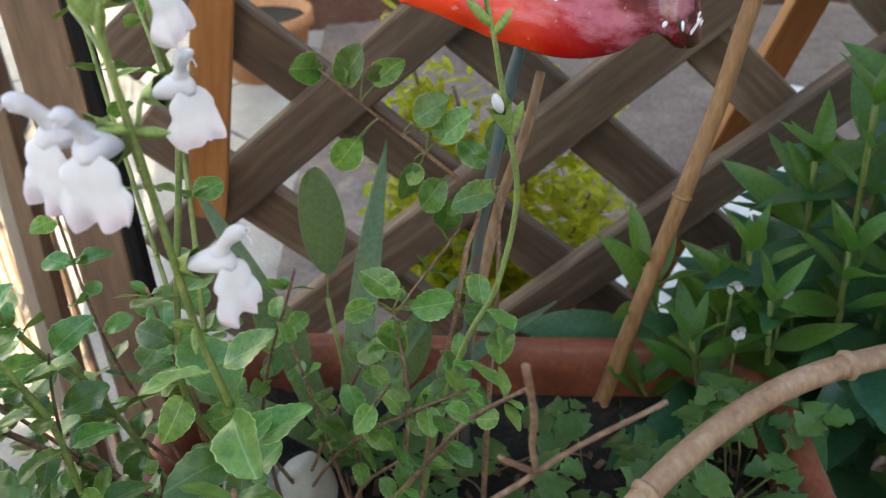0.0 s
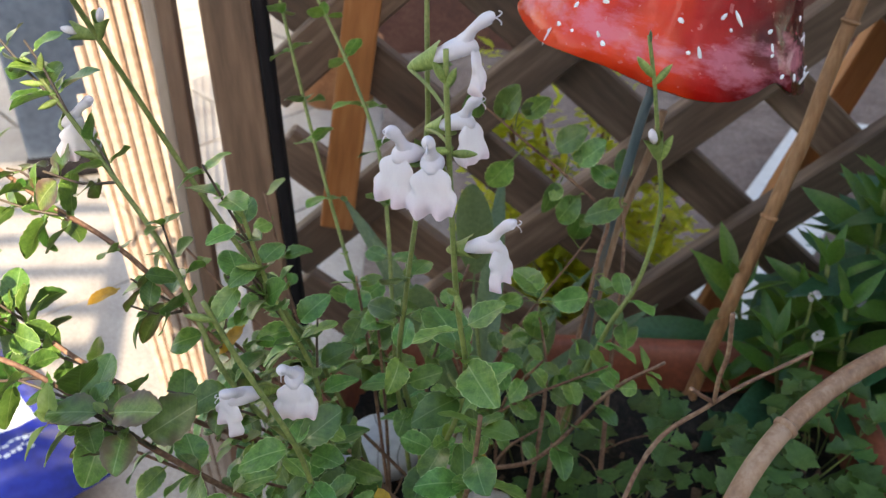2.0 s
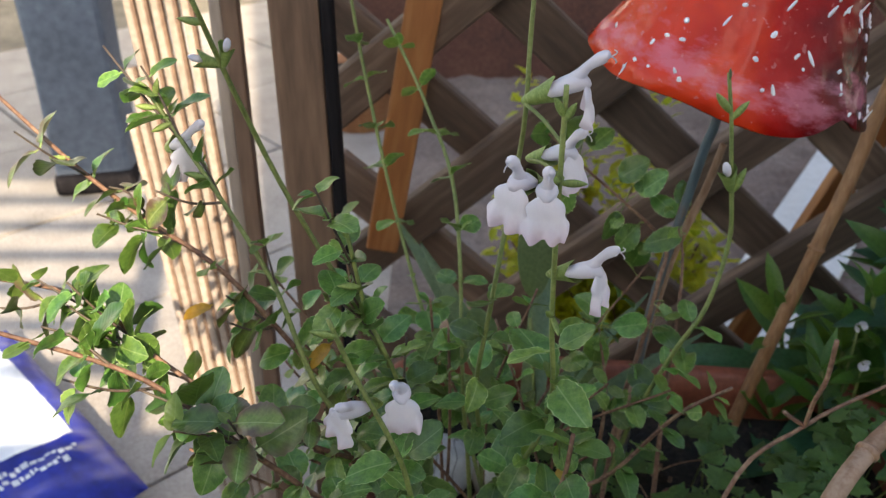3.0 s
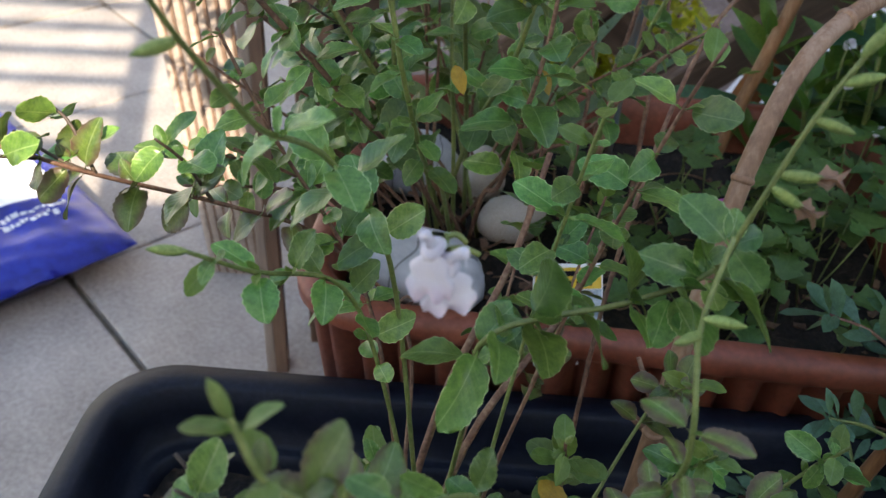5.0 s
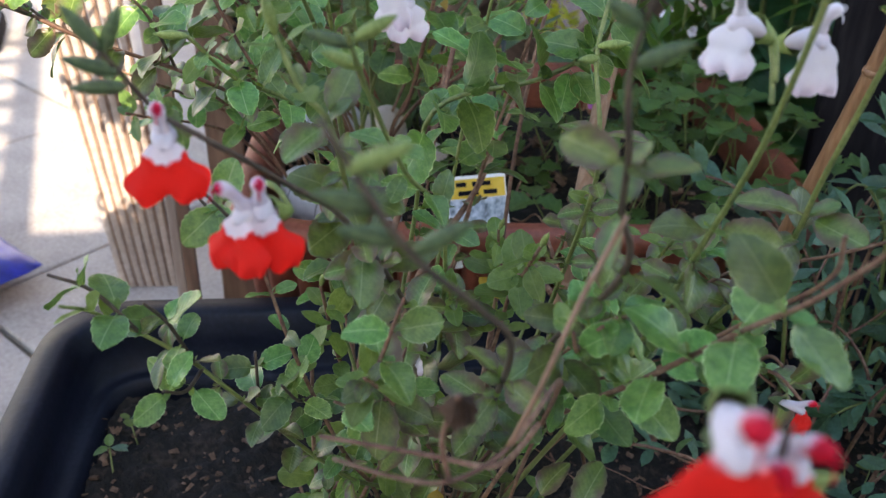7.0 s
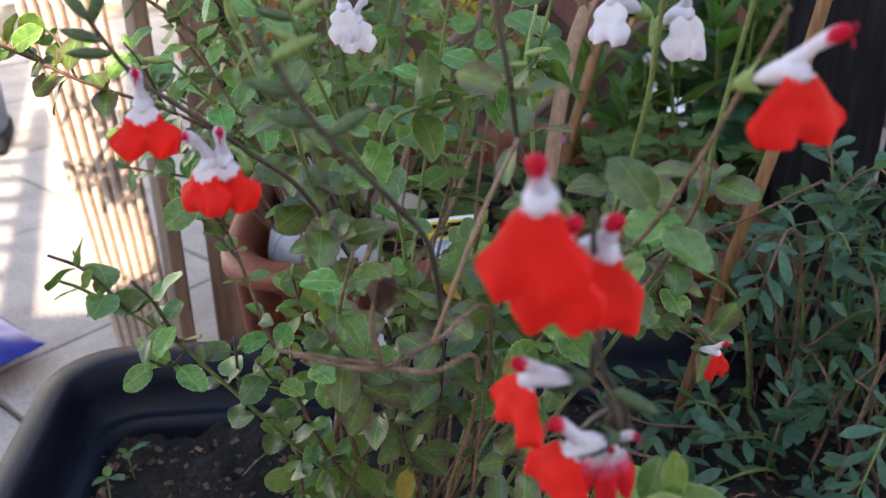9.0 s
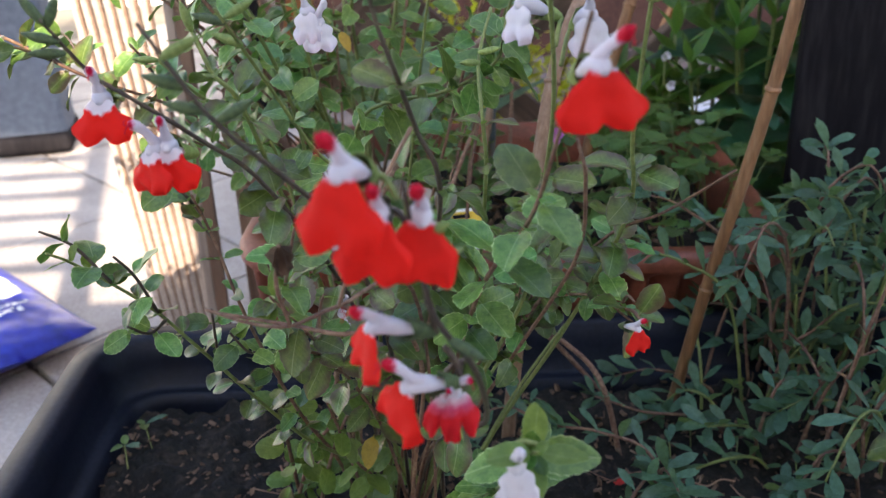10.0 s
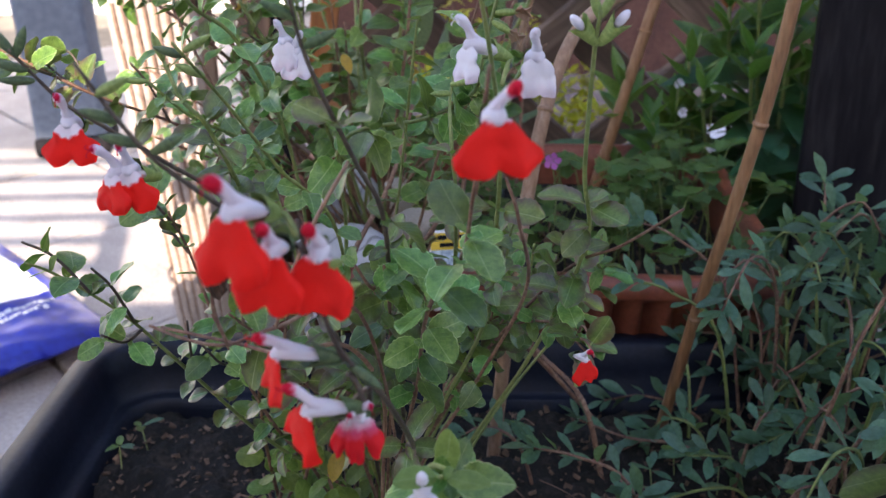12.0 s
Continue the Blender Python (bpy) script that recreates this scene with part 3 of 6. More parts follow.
def flower(parent, tip, facing=0.0, size=1.0, kind="two", pitch=0.0, roll=0.0, stalk=None, variant=None, dark=False):
    """One flower whose hood ends at tip, looking to -y turned by facing degrees, with its calyx behind and a short stalk to the stem."""
    v = rng.randrange(3) if variant is None else variant
    throat, lips, hoods, tall = FLOWER[kind]
    turn = pose(0, 0, 0, pitch, roll, facing)
    m = Matrix.Translation(Vector(tip) - turn @ hood_tip(LEANS[v], tall) * size) @ turn @ Matrix.Scale(size, 4)
    base = part("flower", throat, parent=parent, m=m, label="red and white two-lipped flower" if kind != "white" else "white two-lipped flower")
    part("lower_lip", lips[v], parent=base)
    part("upper_lip", hoods[v], parent=base)
    part("calyx", CALYX_DARK if dark else CALYX, parent=base, m=Matrix.Translation((0, 0.0205, -0.0085)) @ frame_from((0, -1, 0.45)) @ Matrix.Scale(1.06 if kind == "white" else 1.0, 4))
    if stalk is not None:
        start = m @ Vector((0, 0.0202, -0.0084))
        end = Vector(stalk)
        part("flower_stalk", tube(smooth_path([end, start.lerp(end, 0.5) + Vector((0, 0, 0.002)), start], 3), 0.0009, 5), M_STEM_DARK if dark else M_STEM, parent)
    return base


def calyx_bud(parent, at, way, size=1.0, tip="", dark=False):
    """A closed calyx pointing along way, with a petal showing where tip names its colour."""
    m = Matrix.Translation(at) @ frame_from(way) @ Matrix.Scale(size, 4)
    base = part("bud", (CALYX if tip else BUD_DARK if dark else BUD), parent=parent, m=m)
    if tip:
        bm = bmesh.new()
        bmesh.ops.create_uvsphere(bm, u_segments=8, v_segments=6, radius=0.002, matrix=Matrix.Translation((0.0125, 0, 0)) @ Matrix.Diagonal((2.0, 1, 0.9, 1)))
        part("petal_tip", bm, M_WHITE if tip == "white" else M_HOOD, base)
    return base

# ---------------------------------------------------------------- setting
def rounded_loop(hx, hy, r, n=6):
    out = []
    for cx, cy, a0 in ((hx - r, hy - r, 0), (-hx + r, hy - r, 90), (-hx + r, -hy + r, 180), (hx - r, -hy + r, 270)):
        for k in range(n + 1):
            a = radians(a0 + 90 * k / n)
            out.append((cx + r * math.cos(a), cy + r * math.sin(a)))
    return out


def dense_loop(hx, hy, r, step=0.003):
    """The same outline with even steps, for walls that are fluted."""
    pts = rounded_loop(hx, hy, r, 10)
    out = []
    for (x0, y0), (x1, y1) in zip(pts, pts[1:] + pts[:1]):
        d = math.hypot(x1 - x0, y1 - y0)
        k = max(1, int(d / step))
        out += [(x0 + (x1 - x0) * i / k, y0 + (y1 - y0) * i / k) for i in range(k)]
    return out


def loft(loops, close=True):
    """Skin of stacked outlines of equal count; the first is closed by a face."""
    bm = bmesh.new()
    rings = [[bm.verts.new(p) for p in loop] for loop in loops]
    n = len(rings[0])
    for a, b in zip(rings, rings[1:]):
        for k in range(n):
            bm.faces.new((a[k], a[(k + 1) % n], b[(k + 1) % n], b[k]))
    if close:
        bm.faces.new(rings[0][::-1])
    return bm


def soil_bm(hx, hy, z, lumps=0.006, step=0.006, r=0.0):
    bm = bmesh.new()
    nx, ny = int(2 * hx / step), int(2 * hy / step)
    bmesh.ops.create_grid(bm, x_segments=nx, y_segments=ny, size=1.0, matrix=Matrix.Diagonal((hx, hy, 1, 1)))
    for v in bm.verts:
        p = v.co
        qx, qy = max(abs(p.x) - (hx - r), 0), max(abs(p.y) - (hy - r), 0)
        d = math.hypot(qx, qy)
        if r and d > r:
            p.x = math.copysign(hx - r + qx * r / d, p.x)
            p.y = math.copysign(hy - r + qy * r / d, p.y)
        v.co.z = z + lumps * (noise.noise(p * 60) * 0.8 + noise.noise(p * 160) * 0.6 + noise.noise(p * 18) * 1.2)
    return bm


ground = part("ground", loft([[(-300, -300, -0.012), (300, -300, -0.012), (300, 300, -0.012), (-300, 300, -0.012)]]), M_JOINT, smooth=False)
tagged(ground, "sandy earth and joints under the paving", "ground", kind="structure")

pavement = thing("pavement", "pale concrete paving slabs with dark narrow joints", "paving", kind="structure", at=(-0.53, 0.84, 0))
SLAB = 0.45
slab_me = finish(box_bm(SLAB - 0.008, SLAB - 0.008, 0.03, 0.004, (SLAB / 2, SLAB / 2, -0.015)), "slab", M_SLAB, smooth=False)
TURN = Matrix.Rotation(radians(-48), 4, "Z")

def black_tub():
    hx, hy, r = 0.345, 0.21, 0.055
    t = thing("planter_tub", "black plastic rectangular planter tub with rolled rim, on the paving", "planter", m=pose(0.083, 0.125, 0, 0, 0, -3))
    prof = ((0.055, 0.0), (0.05, 0.004), (0.02, 0.285), (0.004, 0.292), (0.0, 0.30), (0.0, 0.325), (0.003, 0.33), (0.02, 0.331), (0.024, 0.328), (0.028, 0.31), (0.031, 0.29), (0.036, 0.2875), (0.04, 0.2885), (0.043, 0.287), (0.046, 0.278), (0.06, 0.06), (0.3, 0.05))
    part("tub", loft([[(x, y, z) for x, y in rounded_loop(hx - i, max(hy - i, 0.02), max(r - i * 0.6, 0.01), 8)] for i, z in prof[:-1]]), M_BLACK, t)
    part("soil", soil_bm(hx - 0.043, hy - 0.043, 0.278, 0.009, step=0.004, r=0.03), M_SOIL, t, "dark crumbly potting soil")
    return t


black_tub()


def terracotta_trough():
    hx, hy, r = 0.24, 0.188, 0.06
    t = thing("terracotta_trough", "terracotta-coloured plastic trough with fluted sides, full of plants", "planter", m=pose(0.128, 0.512, 0, 0, 0, -6))
    base = dense_loop(hx, hy, r)
    n = len(base)

    def ring(inset, z, flute=0.0):
        out = []
        for k, (x, y) in enumerate(base):
            d = inset + flute * (1 - abs(math.sin(k * math.pi / 9)))
            out.append((x * (1 - d / hx), y * (1 - d / hy), z))
        return out

    loops = [ring(0.05, 0.0), ring(0.044, 0.004, 0.008), ring(0.02, 0.18, 0.014), ring(0.006, 0.36, 0.014), ring(0.002, 0.3665), ring(0.0, 0.369), ring(0.0, 0.379), ring(0.004, 0.384), ring(0.016, 0.385), ring(0.02, 0.382), ring(0.0235, 0.36), ring(0.04, 0.2)]
    part("trough", loft(loops), M_TERRA, t)
    part("soil", soil_bm(hx - 0.024, hy - 0.024, 0.338, 0.008, r=0.05), M_SOIL, t, "dark soil with roots and debris")
    return t


terracotta_trough()


def lath(name, a, b, width, depth, mat, parent, flip=0.0):
    """A sawn batten from a to b, its broad face to -y."""
    a, b = Vector(a), Vector(b)
    m = Matrix.Translation((a + b) / 2) @ frame_from(b - a, (0, -1, 0)) @ Matrix.Rotation(flip, 4, "X")
    return part(name, box_bm((b - a).length, width, depth, min(width, depth) * 0.12, segments=1), mat, parent, m=m, smooth=False)


def diamond_trellis():
    t = thing("trellis", "weathered brown diamond trellis panel of crossed battens", "trellis")
    for k in range(-7, 10):
        for z0, tilt, y in ((0.452 + 0.207 * k, 39.5, 0.89), (0.53 + 0.185 * k, -42.5, 0.914)):
            x0, rise = 0.2, math.tan(radians(tilt))
            ends = []
            for x in (-0.165, 1.2):
                ends.append((x, z0 + (x - x0) * rise))
            (xa, za), (xb, zb) = ends
            lo, hi = 0.02, 1.5
            if max(za, zb) < lo or min(za, zb) > hi:
                continue
            def clip(p, q):
                (x1, z1), (x2, z2) = p, q
                if z1 < lo:
                    x1, z1 = x1 + (lo - z1) * (x2 - x1) / (z2 - z1), lo
                if z1 > hi:
                    x1, z1 = x1 + (hi - z1) * (x2 - x1) / (z2 - z1), hi
                return x1, z1
            (xa, za), (xb, zb) = clip((xa, za), (xb, zb)), clip((xb, zb), (xa, za))
            lath("batten", (xa, y, za), (xb, y, zb), 0.05, 0.022, M_TRELLIS, t)
    return t


diamond_trellis()


def post(name, label, x, y, z0, z1, w, d, mat, lean=0.0, category="post"):
    t = tagged(part(name, box_bm(w, d, z1 - z0, 0.003, (0, 0, (z1 - z0) / 2)), mat, m=pose(x, y, z0, 0, lean, 0), smooth=False), label, category)
    return t


post("fence_post", "brown stained square timber fence post", -0.158, 0.745, 0, 1.7, 0.042, 0.04, M_POSTWOOD)
post("dark_strip", "black painted upright metal strip beside a post", -0.1312, 0.735, 0, 1.7, 0.011, 0.018, M_DARKWOOD, category="strip")
post("orange_slat", "orange stained leaning timber slat nailed to the trellis", -0.1063, 0.871, 0.41, 1.2, 0.036, 0.016, M_ORANGE, lean=10.6, category="slat")


def fan_trellis():
    """Narrow pale slats, each with a brown strip for its shaded side, close together at the foot and spread out as they
    rise.
    """
    t = thing("fan_trellis", "pale softwood fan trellis of narrow slats, standing on the paving", "trellis")
    for k in range(7):
        u = k / 6
        foot = Vector((-0.262, 0.86, 0.001)).lerp(Vector((-0.33, 0.862, 0.001)), u)
        top = foot.lerp(Vector((-0.348, 1.03, 1.0)).lerp(Vector((-0.54, 1.25, 1.0)), u), (1, 1, 0.98, 0.94, 0.84, 0.56, 0.5)[k])
        m = Matrix.Translation((foot + top) / 2) @ frame_from(top - foot, (0.1, -1, 0))
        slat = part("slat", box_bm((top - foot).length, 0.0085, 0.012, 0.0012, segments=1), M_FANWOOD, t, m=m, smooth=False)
        # The slat's shaded side is given as a thin brown strip.
        part("brown_edge", box_bm((top - foot).length, 0.004, 0.013, 0.0005, (0, -0.0062 if (m.to_3x3() @ Vector((0, 1, 0))).x < 0 else 0.0062, 0.0), 1), M_POSTWOOD, slat, "brown strip standing in for the slat's shaded side", smooth=False)
    a, b = Vector((-0.3, 0.945, 0.42)), Vector((-0.43, 1.03, 0.44))
    m = Matrix.Translation((a + b) / 2 + Vector((0, 0.014, 0))) @ frame_from(b - a, (0.1, -1, 0))
    part("cross_slat", box_bm((b - a).length, 0.012, 0.008, 0.001, segments=1), M_FANWOOD, t, m=m, smooth=False)
    return t


fan_trellis()
stake = thing("garden_stake", "square brown timber stake, its lit side made as a pale strip", "stake", m=pose(-0.213, 0.68, 0, -9.5, -0.6, 6))
# Light on the stake's left face is made as a strip of paler wood.
part("pale_strip", box_bm(0.0105, 0.024, 1.2, 0.0015, (-0.0062, 0, 0.6)), M_FANWOOD, stake, "pale strip for the lit side", smooth=False)
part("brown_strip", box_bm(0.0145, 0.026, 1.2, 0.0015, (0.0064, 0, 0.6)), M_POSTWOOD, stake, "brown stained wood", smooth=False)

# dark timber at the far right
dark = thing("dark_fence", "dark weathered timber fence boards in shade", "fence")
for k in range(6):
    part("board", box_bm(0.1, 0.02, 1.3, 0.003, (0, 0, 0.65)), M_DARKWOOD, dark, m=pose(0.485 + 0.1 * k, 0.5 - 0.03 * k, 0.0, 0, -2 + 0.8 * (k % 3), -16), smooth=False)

wall_back = part("wall_back", box_bm(9, 0.2, 2.6, 0.01, (0, 0, 1.3)), M_WALL, m=pose(-1.5, 4.2, -0.01), smooth=False)
tagged(wall_back, "white painted garden wall in full sun", "wall", kind="structure")
# Unseen wall added behind the camera so that the plants stand in shade.
sun_block = part("wall_house", box_bm(6, 0.3, 3.6, 0.01, (3, 0, 1.8)), M_WALL, m=pose(0.215, -1.35, -0.01), smooth=False)
tagged(sun_block, "plain pale wall, added out of view to shade the plants", "wall", kind="structure")


def pier():
    bm = box_bm(0.165, 0.18, 1.9, 0.02, (0, 0, 0.95), 3)
    bmesh.ops.subdivide_edges(bm, edges=bm.edges[:], cuts=6, use_grid_fill=True)
    for v in bm.verts:
        v.co += Vector((noise.noise(v.co * 6), noise.noise(v.co * 6 + Vector((9, 0, 0))), 0)) * 0.012
    t = thing("garden_pier", "blue-grey rough painted garden pier with a dark foot", "pier", m=pose(-0.862, 1.92, 0, 0, 0, 10))
    part("shaft", bm, M_RENDER, t)
    part("foot", box_bm(0.18, 0.2, 0.05, 0.015, (0, 0, 0.03), 2), M_DARKWOOD, t, "dark weathered foot")
    return t


pier()

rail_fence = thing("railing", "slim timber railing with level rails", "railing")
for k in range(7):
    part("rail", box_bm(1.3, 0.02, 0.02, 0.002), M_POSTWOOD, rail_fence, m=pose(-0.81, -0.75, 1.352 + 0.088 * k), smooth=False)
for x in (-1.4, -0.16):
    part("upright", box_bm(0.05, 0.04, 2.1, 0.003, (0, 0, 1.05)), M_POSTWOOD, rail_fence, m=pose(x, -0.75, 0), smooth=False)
# Low wall added out of view, keeping the sun off the nearer paving.
low_block = part("wall_parapet", box_bm(2.2, 0.1, 1.28, 0.01, (0, 0, 0.64)), M_WALL, m=pose(-0.6, -0.83, -0.01), smooth=False)
tagged(low_block, "low white wall below the railing, added out of view to shade the paving", "wall", kind="structure")

# Band added out of view above the rails; it cuts the sun off the pier.
high_block = part("wall_lintel", box_bm(1.5, 0.1, 1.2, 0.01, (0, 0, 0.6)), M_WALL, m=pose(-0.95, -0.83, 1.96), smooth=False)
tagged(high_block, "white wall band above the railing, added out of view to shade the pier", "wall", kind="structure")

brick_wall = part("wall_garden", box_bm(4.6, 0.2, 1.9, 0.004, (2.3, 0, 0.95)), M_BRICK, m=pose(-0.3, 2.7, -0.01), smooth=False)
tagged(brick_wall, "brown garden wall in shade behind the trellis", "wall", kind="structure")
bed = part("ground_bed", soil_bm(1.2, 0.82, 0.0, 0.012, 0.02), M_EARTH, m=pose(1.06, 1.78, 0.02))
tagged(bed, "dry bare earth bed behind the trellis", "ground", kind="structure")


plank = part("white_board", box_bm(1.05, 0.17, 0.022, 0.003, (0, 0, 0.011)), M_WALL, m=pose(0.67, 1.5, 0.034, 0, 0, 57), smooth=False)
tagged(plank, "long white painted board lying on the bare earth", "board")

post("orange_slat", "short orange stained timber upright behind the trellis", 0.302, 1.0, 0, 0.75, 0.036, 0.02, M_ORANGE, lean=20.5, category="slat")

# ---------------------------------------------------------------- things on the ground and in the trough
def bag_height(p, sx, sy):
    u, v = 2 * p.x / sx, 2 * p.y / sy
    edge = max(0.0, (1 - abs(u) ** 3.0)) ** 0.6 * max(0.0, (1 - abs(v) ** 3.0)) ** 0.6
    crease = 0.5 * noise.noise(p * 9) + 0.45 * abs(noise.noise(Vector((p.x * 30, p.y * 7, 2)))) + 0.25 * noise.noise(p * 40)
    return edge, 0.042 + edge * (0.036 + 0.018 * crease) + (0.004 * noise.noise(p * 22) if edge < 0.3 else 0)


def compost_bag():
    """A slack pillow of blue film with a white printed panel."""
    sx, sy, nx, ny = 0.5, 0.32, 60, 40

    def sheet(bm, u0, u1, v0, v1, n, m, top=True, lift=0.0):
        grid = []
        for j in range(m + 1):
            row = []
            for i in range(n + 1):
                p = Vector(((u0 + (u1 - u0) * i / n) * sx / 2, (v0 + (v1 - v0) * j / m) * sy / 2, 0))
                edge, z = bag_height(p, sx, sy)
                if not top:
                    z = 0.042 - edge * 0.036
                row.append(bm.verts.new((p.x * (1 - 0.04 * noise.noise(p * 6)), p.y, max(z + lift, 0.003))))
            grid.append(row)
        for a, b in zip(grid, grid[1:]):
            for i in range(n):
                bm.faces.new((a[i], a[i + 1], b[i + 1], b[i]) if top else (a[i], b[i], b[i + 1], a[i + 1]))

    t = thing("compost_bag", "shiny blue and white plastic compost bag lying on the paving", "bag", m=pose(-0.725, 0.935, 0.0, 0, 0, -46))
    bm = bmesh.new()
    sheet(bm, -1, 1, -1, 1, nx, ny)
    sheet(bm, -1, 1, -1, 1, nx, ny, False)
    bmesh.ops.remove_doubles(bm, verts=bm.verts[:], dist=0.0005)
    part("film", bm, M_BLUE, t)
    bm = bmesh.new()
    sheet(bm, -0.95, 0.44, -0.6, 0.78, 44, 30, True, 0.0008)
    part("white_panel", bm, M_FILMWHITE, t, "white printed panel")
    r = random.Random(31)
    for u, v0, v1 in ((0.52, -0.3, 0.74), (0.585, 0.0, 0.6)):
        v = v0
        while v < v1:
            w = r.uniform(0.02, 0.06)
            bm = bmesh.new()
            k = u + r.uniform(-0.012, 0.012)
            sheet(bm, k, k + r.uniform(0.015, 0.04), v, v + w, 4, 6, True, 0.0008)
            part("print_bar", bm, M_FILMWHITE, t)
            v += w + 0.012
    bm = bmesh.new()
    sheet(bm, 0.8, 0.86, -0.7, -0.1, 4, 16, True, 0.0008)
    part("print_bar", bm, M_FILMWHITE, t)
    return t


compost_bag()


def red_toadstool():
    t = thing("toadstool_ornament", "glazed red toadstool cap with white flecks on a painted rod", "garden ornament", at=(0.166, 0.605, 0.0))
    m, nt, b = material("shaded_red_glaze")
    co = object_coords(nt)
    n1, n2 = noise_out(nt, co, 11.0, 3.0), noise_out(nt, co, 150.0, 4.0)
    sep = nt.nodes.new("ShaderNodeSeparateXYZ")
    nt.links.new(co, sep.inputs[0])
    # Side shading put into the colour: orange-red at -x falling to dark maroon at +x.
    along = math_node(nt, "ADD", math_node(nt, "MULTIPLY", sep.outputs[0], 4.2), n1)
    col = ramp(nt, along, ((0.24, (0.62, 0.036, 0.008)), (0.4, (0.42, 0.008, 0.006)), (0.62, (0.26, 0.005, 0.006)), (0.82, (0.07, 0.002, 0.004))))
    # Pink sheen along the lower rim, painted on as ragged patches.
    pink_sheen = math_node(nt, "SUBTRACT", noise_out(nt, object_coords(nt, (1, 1, 2.4)), 24.0, 5.0, 0.65), math_node(nt, "MULTIPLY", math_node(nt, "ABSOLUTE", math_node(nt, "SUBTRACT", sep.outputs[2], 0.02)), 8.0))
    col = mix_colour(nt, math_node(nt, "MULTIPLY", math_node(nt, "MINIMUM", math_node(nt, "MAXIMUM", math_node(nt, "MULTIPLY", math_node(nt, "SUBTRACT", pink_sheen, 0.4), 6.0), 0.0), 1.0), 0.55), col, (0.62, 0.2, 0.27))
    col = mix_colour(nt, math_node(nt, "MULTIPLY", math_node(nt, "GREATER_THAN", n2, 0.66), 0.5), col, (0.6, 0.2, 0.2))
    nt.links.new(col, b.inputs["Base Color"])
    b.inputs["Roughness"].default_value = 0.24
    b.inputs["Specular IOR Level"].default_value = 0.3
    b.inputs["Coat Weight"].default_value = 0.08
    b.inputs["Coat Roughness"].default_value = 0.12
    dents = math_node(nt, "ADD", math_node(nt, "MULTIPLY", noise_out(nt, co, 30.0, 2.0), 3.0), math_node(nt, "MULTIPLY", n2, 0.3))
    bump(nt, b, dents, 0.6, 0.003)
    bm = bmesh.new()
    rings = []
    n = 96
    prof = ((0.0, 0.24), (0.02, 0.236), (0.045, 0.215), (0.062, 0.175), (0.072, 0.12), (0.082, 0.075), (0.094, 0.04), (0.107, 0.014), (0.113, 0.0), (0.109, -0.002), (0.09, 0.028), (0.06, 0.06), (0.0, 0.08))

    def bell(r, z, a):
        """A point of the cap: flared on one side, with a fold down its front and a curled stretch of rim."""
        flare = min(1.0, max(0.0, 1 - z / 0.13))
        fold = (a - 4.42 + math.pi) % (2 * math.pi) - math.pi
        rr = r * (1 + 0.05 * flare * max(0.0, -math.cos(a)) ** 3 + 0.02 * flare * math.sin(3 * a + 0.9) + 0.012 * flare * math.sin(7 * a)) + 0.006 * math.exp(-(fold / 0.05) ** 2) * min(1, 6 * r)
        rr += 0.004 * max(0, math.sin(min(max(-fold, 0), 1.0) * math.pi)) * flare
        zz = z + flare ** 3 * (0.003 * math.sin(5 * a) + 0.009 * math.exp(-((a - 5.25) / 0.16) ** 2) - 0.002 * math.exp(-((a - 5.6) / 0.14) ** 2))
        return Vector((rr * math.cos(a), rr * math.sin(a), zz))

    for r, z in prof:
        ring = []
        for k in range(n):
            q = bell(r, z, 2 * math.pi * k / n)
            ring.append(bm.verts.new(q + Vector((0, 0, 0.002 * noise.noise(q * 34)))))
        rings.append(ring)
    for a, b2 in zip(rings, rings[1:]):
        for k in range(n):
            bm.faces.new((a[k], b2[k], b2[(k + 1) % n], a[(k + 1) % n]))
    bmesh.ops.remove_doubles(bm, verts=bm.verts[:], dist=0.0004)
    bmesh.ops.recalc_face_normals(bm, faces=bm.faces[:])
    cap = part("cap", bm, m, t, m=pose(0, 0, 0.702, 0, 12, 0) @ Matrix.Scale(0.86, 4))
    bm = bmesh.new()
    bmesh.ops.create_icosphere(bm, subdivisions=2, radius=0.002, matrix=Matrix.Diagonal((1, 1, 0.45, 1)))
    fleck = finish(bm, "fleck", M_FILMWHITE)
    r2 = random.Random(5)
    for k in range(110):
        a, z = r2.uniform(math.pi, 2 * math.pi + 0.6), r2.uniform(0.004, 0.16)
        i = max(q for q in range(3, 9) if prof[q][1] >= z)
        (ra, za), (rb, zb) = prof[i], prof[min(i + 1, 8)]
        p = bell(ra + (rb - ra) * (z - za) / (zb - za), z, a)
        long = r2.choice((1, 1, 1.4, 2.2, 3.4, 4.0))
        part("fleck", fleck, parent=cap, m=Matrix.Translation(p) @ frame_from((math.sin(a) * 0.5, 0, r2.choice((1, -1, 0.6))), (math.cos(a), math.sin(a), 0.3)) @ Matrix.Diagonal((long * r2.uniform(0.7, 1.3), r2.uniform(0.6, 1.4) / long ** 0.4, 1, 1)))
    part("rod", tube(smooth_path([(-0.041, -0.005, 0.335), (-0.034, -0.005, 0.5), (-0.012, -0.005, 0.64), (-0.004, -0.003, 0.68), (0.0, 0, 0.8)], 6), 0.0036, 10), M_ROD, t)
    return t


red_toadstool()


